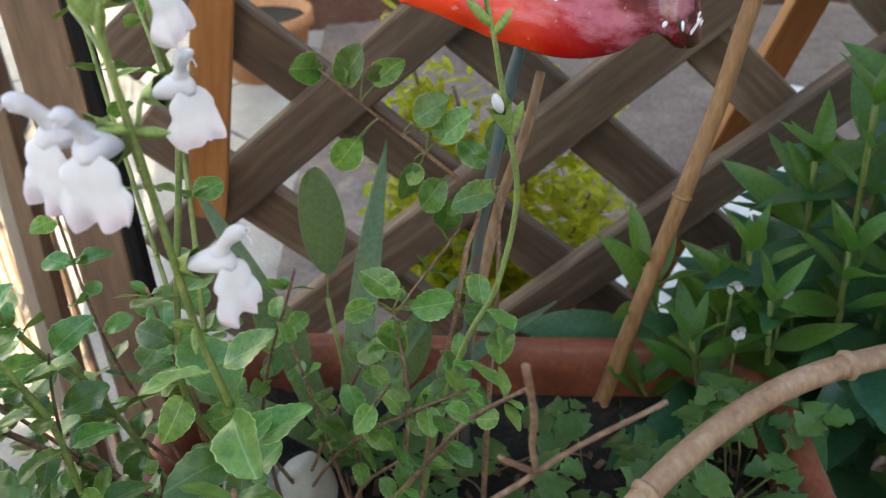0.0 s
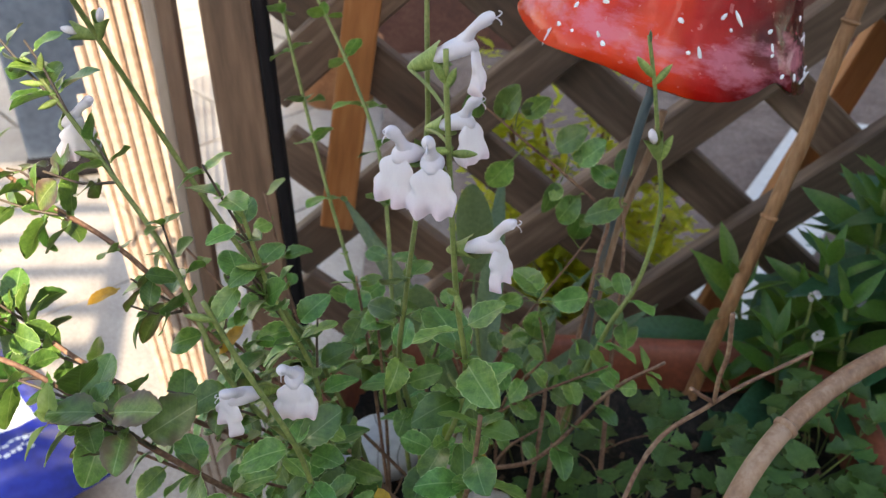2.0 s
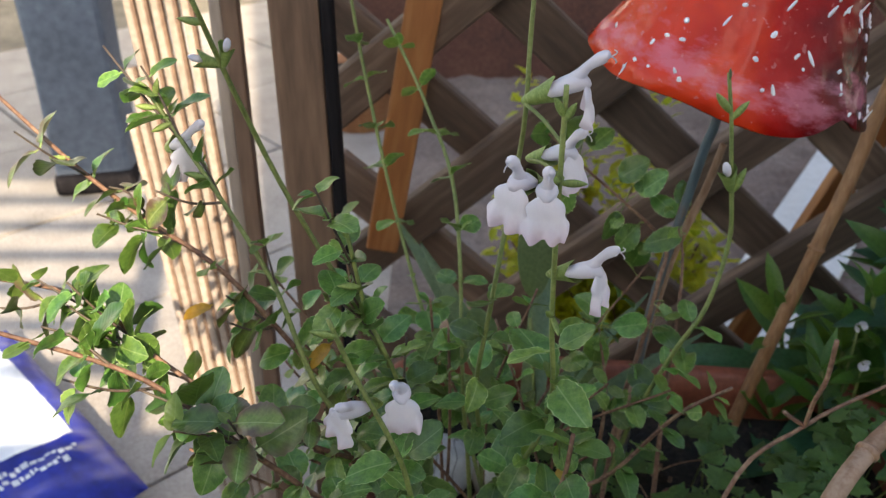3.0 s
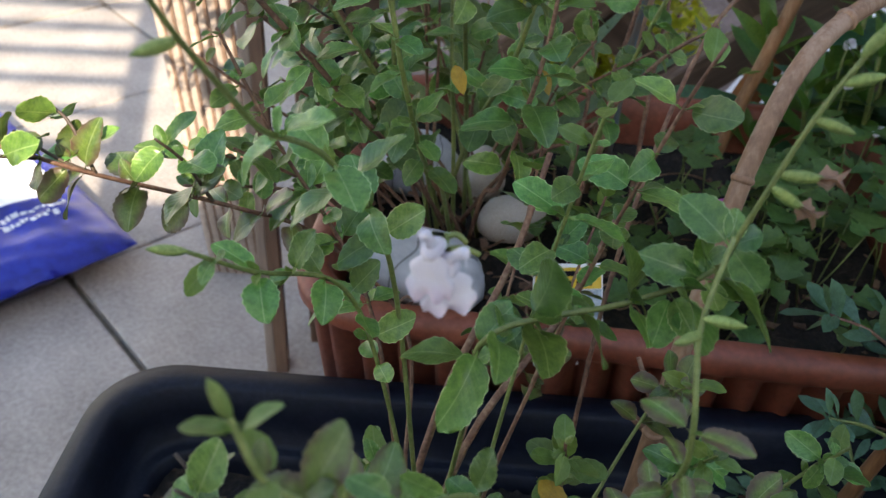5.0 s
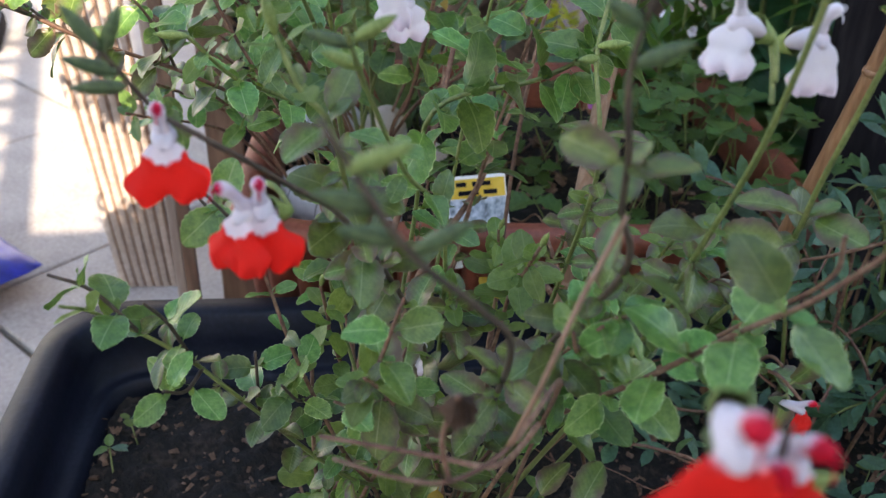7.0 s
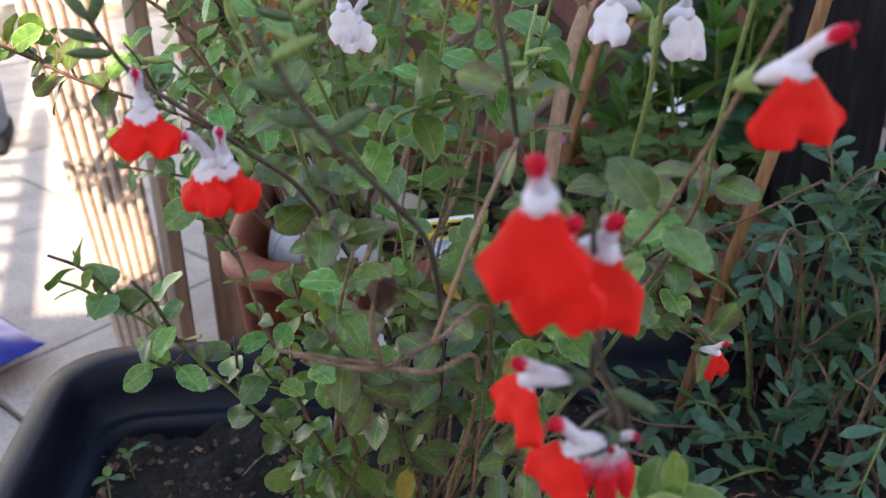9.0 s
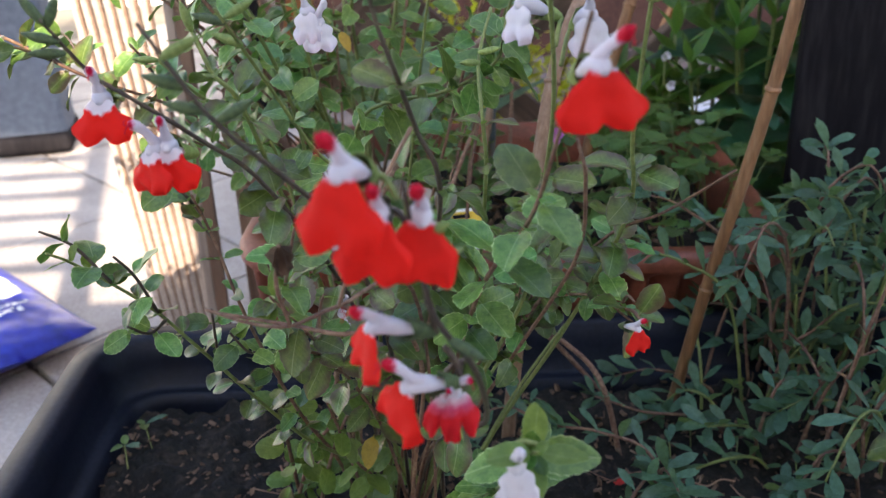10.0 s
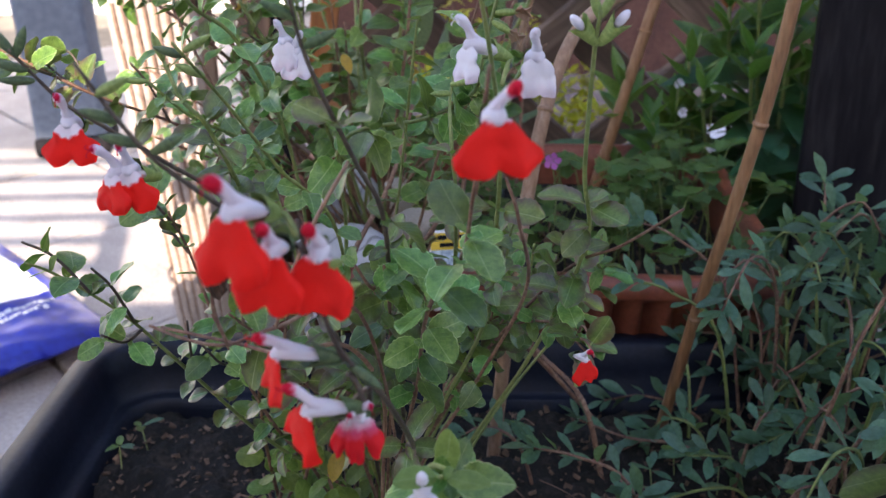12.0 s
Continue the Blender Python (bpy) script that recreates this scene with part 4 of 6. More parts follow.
def pebble(name, label, at, size, mat, turn=0, category="pebble", seed=0):
    bm = bmesh.new()
    bmesh.ops.create_icosphere(bm, subdivisions=4, radius=1.0)
    for v in bm.verts:
        v.co *= 1 + 0.14 * noise.noise(v.co * 1.3 + Vector((seed, 0, 0))) + 0.03 * noise.noise(v.co * 5)
    return tagged(part(name, bm, mat, m=pose(*at, 0, 0, turn) @ Matrix.Diagonal((*size, 1))), label, category)


def scored_stone():
    """A large smooth white stone with a few thin scored lines."""
    m, nt, b = material("white_scored_stone")
    co = object_coords(nt, (1, 1, 1))
    n = noise_out(nt, co, 3.0, 4.0)
    w = nt.nodes.new("ShaderNodeTexWave")
    w.inputs["Scale"].default_value, w.inputs["Distortion"].default_value, w.inputs["Detail"].default_value = 0.55, 6.0, 1.5
    nt.links.new(co, w.inputs[0])
    line = math_node(nt, "LESS_THAN", w.outputs["Fac"], 0.012)
    col = mix_colour(nt, math_node(nt, "MULTIPLY", line, 0.7), ramp(nt, n, ((0.3, (0.4, 0.4, 0.43)), (0.7, (0.58, 0.58, 0.6)))), (0.12, 0.11, 0.11))
    nt.links.new(col, b.inputs["Base Color"])
    b.inputs["Roughness"].default_value = 0.6
    bump(nt, b, noise_out(nt, co, 30.0, 4.0), 0.3, 0.01)
    return m


M_SCORED = scored_stone()
pebble("scored_stone", "large smooth white stone with thin dark lines", (-0.038, 0.428, 0.364), (0.056, 0.034, 0.027), M_SCORED, -28, "stone", 3)
pebble("scored_stone", "round whitish stone half hidden by stems", (-0.045, 0.565, 0.37), (0.035, 0.028, 0.028), M_SCORED, 10, "stone", 8)
pebble("pebble", "smooth beige pebble on the soil", (0.035, 0.5, 0.36), (0.03, 0.022, 0.02), M_STONE, 20, seed=11)
pebble("pebble", "rough pale pebble beside the stems", (0.01, 0.56, 0.365), (0.022, 0.02, 0.026), M_STONE, 50, seed=17)


def bamboo(points, r, label, mat, nodes=3, category="bamboo cane"):
    path = smooth_path(points, 10)
    t = part("bamboo_cane", tube(path, lambda u: r * (1.06 - 0.12 * u), 10), mat)
    tagged(t, label, category)
    for k in range(nodes):
        i = int(len(path) * (k + 0.6) / nodes)
        i = min(max(i, 1), len(path) - 2)
        d = (path[i + 1] - path[i - 1]).normalized()
        part("node_ring", tube([path[i] - d * 0.002, path[i] - d * 0.0007, path[i] + d * 0.0007, path[i] + d * 0.002], lambda u: r * (1.04 + 0.22 * math.sin(math.pi * u)), 10), mat, t)
    return t


bamboo([(0.22, 0.262, 0.235), (0.2385, 0.25, 0.386), (0.25, 0.2355, 0.48), (0.2585, 0.221, 0.571), (0.262, 0.21, 0.66), (0.26, 0.205, 0.72)], 0.0044, "slim bent bamboo cane standing in the black tub", M_BAMBOO)
bamboo([(0.226, 0.65, 0.28), (0.24, 0.656, 0.325), (0.262, 0.668, 0.4), (0.29, 0.68, 0.499), (0.315, 0.69, 0.59), (0.331, 0.7, 0.658), (0.37, 0.715, 0.8)], 0.0064, "slanting brown bamboo cane before the trellis", M_BAMBOO)
bamboo([(0.083, 0.225, 0.235), (0.098, 0.24, 0.40), (0.112, 0.262, 0.49), (0.128, 0.288, 0.55), (0.152, 0.315, 0.592), (0.19, 0.345, 0.61), (0.24, 0.37, 0.62), (0.31, 0.39, 0.618)], 0.005, "pale cane bent over into a hoop, rooted in the black tub", M_HOOP, 4)


def plant_label():
    """A printed plastic label pushed into the soil, leaning back: yellow head, foliage picture, blue foot."""
    t = thing("plant_label", "yellow and blue printed plastic plant label in the soil", "label", m=pose(0.068, 0.352, 0.352, -32, 0, 6) @ Matrix.Scale(1.35, 4))
    part("card", box_bm(0.036, 0.0008, 0.052, 0.0002, (0, 0, 0.02)), M_FILMWHITE, t, smooth=False)
    part("yellow_band", box_bm(0.034, 0.0005, 0.011, 0.0001, (0, -0.0009, 0.0385)), M_LABELYELLOW, t, smooth=False)
    part("picture", box_bm(0.034, 0.0005, 0.024, 0.0001, (0, -0.0009, 0.0205)), M_LABELPHOTO, t, smooth=False)
    part("blue_band", box_bm(0.034, 0.0005, 0.007, 0.0001, (0, -0.0009, 0.0045)), M_LABELBLUE, t, smooth=False)
    for x, z, w in ((-0.009, 0.041, 0.006), (0.003, 0.041, 0.011), (-0.005, 0.036, 0.012), (0.008, 0.036, 0.008)):
        part("print_bar", box_bm(w, 0.0003, 0.0026, 0.0001, (x, -0.0014, z)), M_DARKWOOD, t, smooth=False)
    return t


plant_label()


def litter(name, label, category, box, count, size, seed, parent=None):
    """Bark chips and dry bits scattered on soil; one joined mesh."""
    r = random.Random(seed)
    bm = bmesh.new()
    (x0, x1), (y0, y1), z = box
    for _ in range(count):
        s = r.uniform(*size)
        m = pose(r.uniform(x0, x1), r.uniform(y0, y1), z + r.uniform(-0.002, 0.006), r.uniform(-40, 40), r.uniform(-40, 40), r.uniform(0, 360)) @ Matrix.Diagonal((s, s * r.uniform(0.3, 0.7), s * r.uniform(0.1, 0.3), 1))
        made = bmesh.ops.create_cube(bm, size=1.0, matrix=m)
        for v in made["verts"]:
            v.co += Vector((r.uniform(-1, 1), r.uniform(-1, 1), r.uniform(-1, 1))) * s * 0.14
    return tagged(part(name, bm, M_BARK, smooth=False), label, category, kind="stuff")


litter("bark_litter", "brown bark chips and debris on the tub soil", "litter", ((-0.21, 0.36), (-0.02, 0.28), 0.281), 1500, (0.0015, 0.006), 2)
litter("bark_litter", "brown bark chips and dead bits on the trough soil", "litter", ((-0.09, 0.33), (0.36, 0.59), 0.35), 260, (0.004, 0.012), 5)


def root_tangle():
    """Thin dry stems and roots lying about the foot of the stems in the trough."""
    r = random.Random(12)
    t = thing("dry_stems", "tangle of thin dry stems and roots on the trough soil", "debris", kind="stuff")
    for _ in range(46):
        x, y = r.uniform(-0.07, 0.17), r.uniform(0.4, 0.58)
        a, l = r.uniform(0, 6.3), r.uniform(0.02, 0.07)
        p = [Vector((x + math.cos(a) * l * k / 3 + r.uniform(-1, 1) * 0.004, y + math.sin(a) * l * k / 3, 0.351 + 0.012 * math.sin(k * 1.0) * r.random() + 0.003 * k * r.random())) for k in range(4)]
        part("dry_stem", tube(smooth_path(p, 3), r.uniform(0.0006, 0.0013), 4), M_HOOP if r.random() < 0.5 else M_TWIG, t)
    return t


root_tangle()


def tub_seedlings():
    """Small weeds and dry straws on the bare part of the tub soil."""
    r = random.Random(23)
    t = thing("tub_seedlings", "tiny green seedlings and dry straws on the tub soil", "weeds", kind="stuff")
    for _ in range(30):
        x, y = r.uniform(-0.21, 0.3), r.uniform(-0.03, 0.27)
        top = Vector((x + r.uniform(-0.01, 0.01), y + r.uniform(-0.01, 0.01), 0.286 + r.uniform(0.006, 0.02)))
        part("stalk", tube([Vector((x, y, 0.235)), (Vector((x, y, 0.235)) + top) / 2 + Vector((0.001, 0, 0)), top], 0.0006, 4), M_STEM, t)
        a = r.uniform(0, 6.3)
        for j in range(r.choice((2, 3, 4))):
            place_leaf(t, L_YOUNG if r.random() < 0.5 else L_NARROW, top, (math.cos(a + j * 2), math.sin(a + j * 2), r.uniform(0.1, 0.6)), r.uniform(0.5, 0.95))
    for _ in range(40):
        x, y, a, l = r.uniform(-0.2, 0.3), r.uniform(-0.03, 0.27), r.uniform(0, 6.3), r.uniform(0.02, 0.06)
        p = [Vector((x + math.cos(a) * l * k / 3, y + math.sin(a) * l * k / 3 + r.uniform(-1, 1) * 0.003, 0.285 + r.uniform(0, 0.005))) for k in range(4)]
        part("dry_stem", tube(smooth_path(p, 3), r.uniform(0.0005, 0.001), 4), M_HOOP if r.random() < 0.5 else M_TWIG, t)
    return t


tub_seedlings()

# ---------------------------------------------------------------- salvias
def bush(label, at):
    return thing("salvia_bush", label, "plant", at=(0, 0, 0), group="salvias")


TUB_ROOT, TROUGH_ROOT = Vector((0.01, 0.14, 0.24)), Vector((-0.01, 0.5, 0.345))


def rooted(points, root, jitter=0.03):
    """Carries a stem on from its lowest point down to the root."""
    low = Vector(points[-1])
    base = root + Vector((rng.uniform(-jitter, jitter), rng.uniform(-jitter, jitter), -0.004))
    mid = low.lerp(base, 0.5) + Vector((0, 0, 0.02))
    return [tuple(base), tuple(mid)] + [tuple(p) for p in reversed(points)]


red_bush = bush("salvia with red and white flowers, rooted in the black tub", TUB_ROOT)
red_stems = []


def red_stem(pts, gap, size, last, mat):
    """Points from the tip down, gap between leaf pairs, leaf size at foot and tip, where the leaves end."""
    red_stems.append(pts)
    leafy_stem(red_bush, rooted(pts, TUB_ROOT), 0.0013, 0.0006, mat, L_TINGED if len(red_stems) in (1, 3, 5, 6, 8, 10, 11, 13, 14) else L_SALVIA, gap * 0.92, (size[0] * 0.82, size[1] * 0.8), first=0.5, last=last, axils=0.4)


red_stem([(-0.056, -0.085, 0.657), (-0.042, -0.081, 0.631), (-0.026, -0.067, 0.608), (-0.013, -0.047, 0.581), (0.0, 0.02, 0.5)], 0.024, (1.1, 0.75), 0.72, M_STEM_DARK)
red_stem([(-0.049, -0.015, 0.648), (-0.041, 0.021, 0.617), (-0.028, 0.052, 0.579), (-0.007, 0.088, 0.529)], 0.022, (1.0, 0.7), 0.86, M_STEM)
red_stem([(-0.001, -0.07, 0.672), (0.001, -0.059, 0.653), (0.007, -0.05, 0.632), (0.013, -0.037, 0.611), (0.021, -0.024, 0.584), (0.02, 0.04, 0.5)], 0.026, (1.1, 0.85), 0.93, M_STEM_DARK)
red_stem([(0.052, -0.1, 0.658), (0.05, -0.068, 0.609), (0.048, -0.042, 0.578), (0.036, -0.018, 0.543), (0.03, 0.05, 0.46)], 0.021, (1.15, 1.0), 0.88, M_TWIG)
red_stem([(-0.059, -0.042, 0.553), (-0.031, -0.048, 0.549), (-0.014, -0.049, 0.545), (0.005, -0.02, 0.53), (0.015, 0.03, 0.47)], 0.03, (0.9, 0.7), 0.5, M_TWIG)
red_stem([(-0.139, 0.034, 0.544), (-0.132, 0.047, 0.531), (-0.108, 0.055, 0.505), (-0.089, 0.064, 0.473), (-0.05, 0.09, 0.4)], 0.015, (0.9, 0.62), 1.0, M_STEM)
red_stem([(-0.083, 0.063, 0.555), (-0.078, 0.071, 0.53), (-0.067, 0.067, 0.488), (-0.05, 0.085, 0.42)], 0.02, (0.9, 0.6), 1.0, M_TWIG)
red_stem([(-0.101, -0.022, 0.648), (-0.093, -0.008, 0.627), (-0.083, -0.003, 0.617), (-0.066, 0.012, 0.597), (-0.045, 0.035, 0.566), (-0.015, 0.08, 0.48)], 0.018, (1.3, 1.1), 0.78, M_STEM_DARK)
red_stem([(0.108, 0.021, 0.5), (0.099, 0.063, 0.492), (0.075, 0.104, 0.46), (0.04, 0.13, 0.38)], 0.02, (0.8, 0.6), 0.95, M_TWIG)
red_stem([(0.005, -0.125, 0.628), (0.008, -0.122, 0.608), (0.012, -0.119, 0.589), (0.023, -0.109, 0.566), (0.03, -0.07, 0.52), (0.025, 0.02, 0.45)], 0.022, (1.1, 0.9), 0.62, M_STEM_DARK)
red_stem([(0.141, 0.009, 0.574), (0.125, 0.04, 0.544), (0.104, 0.073, 0.514), (0.06, 0.1, 0.44)], 0.016, (1.0, 0.9), 0.85, M_TWIG)
red_stem([(0.062, -0.05, 0.61), (0.068, -0.04, 0.59), (0.078, 0.013, 0.534), (0.06, 0.07, 0.45)], 0.028, (0.8, 0.7), 0.6, M_TWIG)
red_stem([(0.02, -0.02, 0.565), (0.02, 0.02, 0.52), (0.015, 0.08, 0.44)], 0.02, (1.1, 0.9), 1.0, M_TWIG)
red_stem([(-0.045, 0.0, 0.535), (-0.035, 0.03, 0.5), (-0.01, 0.08, 0.42)], 0.018, (1.2, 1.0), 1.0, M_TWIG)
red_stem([(0.038, -0.119, 0.546), (0.04, -0.1, 0.53), (0.045, -0.05, 0.48), (0.04, 0.03, 0.4)], 0.016, (1.05, 0.9), 1.0, M_STEM)


def red_flower(tip, face, size, lean, stalk):
    """Hood tip, facing, size, lean and the end of the stalk."""
    flower(red_bush, tip, face, size, ("deep" if size < 0.7 else "two") if tip[1] > -0.1 else "narrow" if size < 0.7 and tip[1] < -0.1 else "fan" if tip[0] > 0.03 else "deep", roll=lean, stalk=stalk, dark=size < 0.9)


red_flower((-0.092, -0.014, 0.629), 5, 1.0, 0, (-0.088, 0.004, 0.615))
red_flower((-0.08, -0.023, 0.613), -38, 0.95, 0, (-0.07, 0.006, 0.6))
red_flower((-0.07, -0.024, 0.614), 4, 1.0, 0, (-0.066, 0.006, 0.592))
red_flower((-0.011, -0.142, 0.643), -22, 1.0, 0, (0.004, -0.121, 0.622))
red_flower((-0.002, -0.137, 0.63), -10, 0.88, 4, (0.006, -0.119, 0.615))
red_flower((0.008, -0.131, 0.627), 2, 0.95, 8, (0.009, -0.11, 0.605))
red_flower((-0.009, -0.124, 0.595), -72, 0.85, 8, (0.01, -0.118, 0.594))
red_flower((-0.002, -0.129, 0.583), -62, 0.85, 14, (0.014, -0.117, 0.58))
red_flower((0.014, -0.123, 0.57), -25, 0.6, 6, (0.019, -0.112, 0.572))
red_flower((0.02, -0.122, 0.572), 20, 0.66, -4, (0.022, -0.108, 0.57))
red_flower((0.058, -0.112, 0.655), 8, 0.98, 0, (0.051, -0.084, 0.637))
red_flower((0.104, -0.008, 0.517), 20, 0.62, 0, (0.108, 0.016, 0.5))
calyx_bud(red_bush, (-0.047, -0.082, 0.64), (-1, -0.1, 0.35), 0.95, dark=True)
calyx_bud(red_bush, (-0.052, -0.084, 0.648), (1, -0.2, 0.5), 0.95)
calyx_bud(red_bush, (-0.043, -0.081, 0.633), (-1, 0.0, 0.25), 0.95, dark=True)
calyx_bud(red_bush, (-0.041, -0.08, 0.63), (0.9, 0.0, 0.5), 0.95, dark=True)
calyx_bud(red_bush, (-0.098, -0.018, 0.64), (-1, 0, 0.3), 0.95, dark=True)
calyx_bud(red_bush, (-0.1, -0.02, 0.645), (0.5, 0, 1), 0.95, dark=True)
calyx_bud(red_bush, (-0.1, -0.021, 0.646), (-0.6, 0, 0.9), 0.95, dark=True)
calyx_bud(red_bush, (-0.097, -0.016, 0.636), (-1, -0.3, 0.1), 0.95, dark=True)
calyx_bud(red_bush, (0.0, -0.065, 0.664), (-0.8, -0.4, 0.5), 0.95, dark=True)
calyx_bud(red_bush, (0.001, -0.06, 0.655), (1, -0.2, 0.5), 0.95, dark=True)
calyx_bud(red_bush, (0.006, -0.122, 0.612), (0.9, -0.3, 0.5), 0.95)
calyx_bud(red_bush, (0.008, -0.122, 0.605), (1, 0.2, 0.3), 0.95)
calyx_bud(red_bush, (-0.047, -0.008, 0.642), (-1, 0, 0.3), 0.95, dark=True)
calyx_bud(red_bush, (-0.047, -0.01, 0.644), (0.9, 0, 0.5), 0.95)
calyx_bud(red_bush, (-0.044, 0.004, 0.632), (-0.9, 0, 0.4), 0.95)
calyx_bud(red_bush, (0.015, -0.117, 0.582), (0.7, -0.6, -0.2), 0.95, dark=True)

white_bush = bush("tall salvia with white flowers above the terracotta trough", TROUGH_ROOT)
white_stems = []


def white_stem(pts, gap, size, last, mat, root):
    white_stems.append(pts)
    leafy_stem(white_bush, rooted(pts, root, 0.02), 0.0019, 0.0012, mat, L_SALVIA, gap, size, first=0.3, last=last, axils=0.45, clear=0.48)


white_stem([(0.011, 0.439, 0.822), (0.009, 0.437, 0.781), (0.008, 0.436, 0.74), (0.006, 0.45, 0.702), (-0.008, 0.435, 0.614), (-0.014, 0.44, 0.56)], 0.03, (1.1, 0.7), 0.62, M_STEM, TROUGH_ROOT)
white_stem([(0.017, 0.358, 0.783), (0.017, 0.358, 0.762), (0.018, 0.365, 0.714), (0.02, 0.372, 0.654), (0.024, 0.381, 0.599), (0.014, 0.395, 0.543)], 0.027, (1.35, 1.3), 0.7, M_STEM, TROUGH_ROOT)
white_stem([(-0.148, 0.394, 0.824), (-0.142, 0.397, 0.802), (-0.137, 0.425, 0.754), (-0.119, 0.443, 0.687), (-0.078, 0.442, 0.598), (-0.069, 0.464, 0.554)], 0.03, (1.1, 0.8), 0.6, M_STEM, TROUGH_ROOT)
white_stem([(-0.189, 0.449, 0.748), (-0.157, 0.431, 0.701), (-0.127, 0.412, 0.654), (-0.101, 0.387, 0.596), (-0.065, 0.398, 0.529)], 0.026, (1.1, 0.85), 0.66, M_STEM, TROUGH_ROOT)
white_stem([(-0.083, 0.396, 0.694), (-0.075, 0.401, 0.639), (-0.059, 0.403, 0.586), (-0.055, 0.406, 0.524)], 0.022, (1.1, 0.75), 0.86, M_STEM, TROUGH_ROOT)
white_stem([(-0.104, 0.658, 0.757), (-0.094, 0.642, 0.695), (-0.071, 0.596, 0.599), (-0.04, 0.536, 0.509)], 0.035, (1.2, 0.8), 0.95, M_STEM, TROUGH_ROOT)
white_stem([(-0.077, 0.665, 0.727), (-0.047, 0.611, 0.679), (-0.026, 0.555, 0.629), (-0.021, 0.496, 0.508)], 0.035, (1.2, 0.8), 0.95, M_STEM, TROUGH_ROOT)
white_stem([(0.129, 0.495, 0.742), (0.135, 0.495, 0.714), (0.138, 0.495, 0.696), (0.143, 0.495, 0.666), (0.147, 0.495, 0.63), (0.137, 0.488, 0.585), (0.12, 0.488, 0.547)], 0.034, (1.15, 0.8), 0.66, M_STEM, Vector((0.1, 0.52, 0.345)))
white_stem([(-0.289, 0.487, 0.732), (-0.246, 0.47, 0.696), (-0.207, 0.455, 0.67), (-0.159, 0.438, 0.642), (-0.103, 0.423, 0.575)], 0.026, (1.15, 0.95), 0.9, M_TWIG, TROUGH_ROOT)
white_stem([(-0.299, 0.437, 0.642), (-0.235, 0.423, 0.635), (-0.184, 0.393, 0.61), (-0.122, 0.393, 0.559)], 0.024, (1.15, 0.95), 1.0, M_TWIG, TROUGH_ROOT)
white_stem([(-0.253, 0.346, 0.671), (-0.19, 0.339, 0.653), (-0.157, 0.331, 0.638), (-0.121, 0.325, 0.607), (-0.074, 0.354, 0.529)], 0.024, (1.15, 0.95), 1.0, M_TWIG, TROUGH_ROOT)
white_stem([(-0.083, 0.318, 0.694), (-0.074, 0.32, 0.663), (-0.055, 0.319, 0.614), (-0.047, 0.325, 0.566), (-0.036, 0.366, 0.492)], 0.02, (1.1, 0.9), 0.8, M_STEM, TROUGH_ROOT)
white_stem([(0.03, 0.341, 0.609), (0.027, 0.34, 0.58), (0.02, 0.349, 0.534), (0.011, 0.373, 0.472)], 0.018, (1.35, 1.2), 1.0, M_TWIG, TROUGH_ROOT)
white_stem([(0.148, 0.446, 0.553), (0.116, 0.448, 0.528), (0.073, 0.451, 0.469)], 0.02, (1.1, 0.9), 1.0, M_TWIG, TROUGH_ROOT)
WHITE_FLOWERS = (
    ((-0.056, 0.318, 0.656), 4, 1.2, 0, (-0.067, 0.326, 0.648)), ((-0.082, 0.312, 0.649), -48, 1.15, 14, (-0.069, 0.323, 0.646)),
    ((-0.007, 0.344, 0.754), -34, 1.34, 8, (0.017, 0.362, 0.724)), ((0.009, 0.335, 0.753), -6, 1.34, 0, (0.017, 0.365, 0.716)),
    ((0.046, 0.355, 0.705), 58, 1.25, 0, (0.018, 0.369, 0.684)), ((0.037, 0.374, 0.79), 84, 1.3, -6, (0.018, 0.359, 0.755)), ((0.032, 0.385, 0.75), 50, 1.25, 0, (0.019, 0.364, 0.738)),
    ((-0.16, 0.439, 0.733), 40, 1.25, 10, (-0.158, 0.432, 0.7)),
)
for tip, face, size, lean, stalk in WHITE_FLOWERS:
    flower(white_bush, tip, face, size, "white", roll=lean, stalk=stalk)
calyx_bud(white_bush, (0.018, 0.363, 0.736), (0.9, -0.3, 0.1), 1.0)
calyx_bud(white_bush, (0.019, 0.362, 0.738), (-0.8, -0.3, 0.1), 1.0)
calyx_bud(white_bush, (0.017, 0.358, 0.767), (0.3, -0.4, 0.8), 1.0)
calyx_bud(white_bush, (0.017, 0.358, 0.769), (-0.4, -0.3, 0.8), 1.0)
calyx_bud(white_bush, (0.01, 0.435, 0.802), (0.1, -0.2, 1), 1.0, 'white')
calyx_bud(white_bush, (0.01, 0.435, 0.804), (0.9, 0, 0.6), 1.0, 'white')
calyx_bud(white_bush, (-0.141, 0.401, 0.797), (-1, 0, 0.2), 1.0)
calyx_bud(white_bush, (-0.139, 0.415, 0.773), (-0.9, -0.1, 0.3), 1.0, 'white')
calyx_bud(white_bush, (-0.139, 0.415, 0.772), (0.3, -0.2, 0.9), 1.0, 'white')
calyx_bud(white_bush, (-0.144, 0.395, 0.809), (-0.8, 0, 0.6), 1.0)
calyx_bud(white_bush, (-0.146, 0.394, 0.814), (0.7, 0, 0.6), 1.0)
calyx_bud(white_bush, (-0.186, 0.448, 0.744), (-0.5, 0, 0.8), 1.0)
calyx_bud(white_bush, (-0.184, 0.446, 0.74), (-1, 0, 0.1), 1.0)
calyx_bud(white_bush, (-0.186, 0.448, 0.744), (0.3, 0, 1), 1.0)
calyx_bud(white_bush, (-0.16, 0.432, 0.706), (-1, 0, 0.25), 1.0)
calyx_bud(white_bush, (-0.177, 0.443, 0.733), (-0.8, -0.2, -0.3), 1.0)
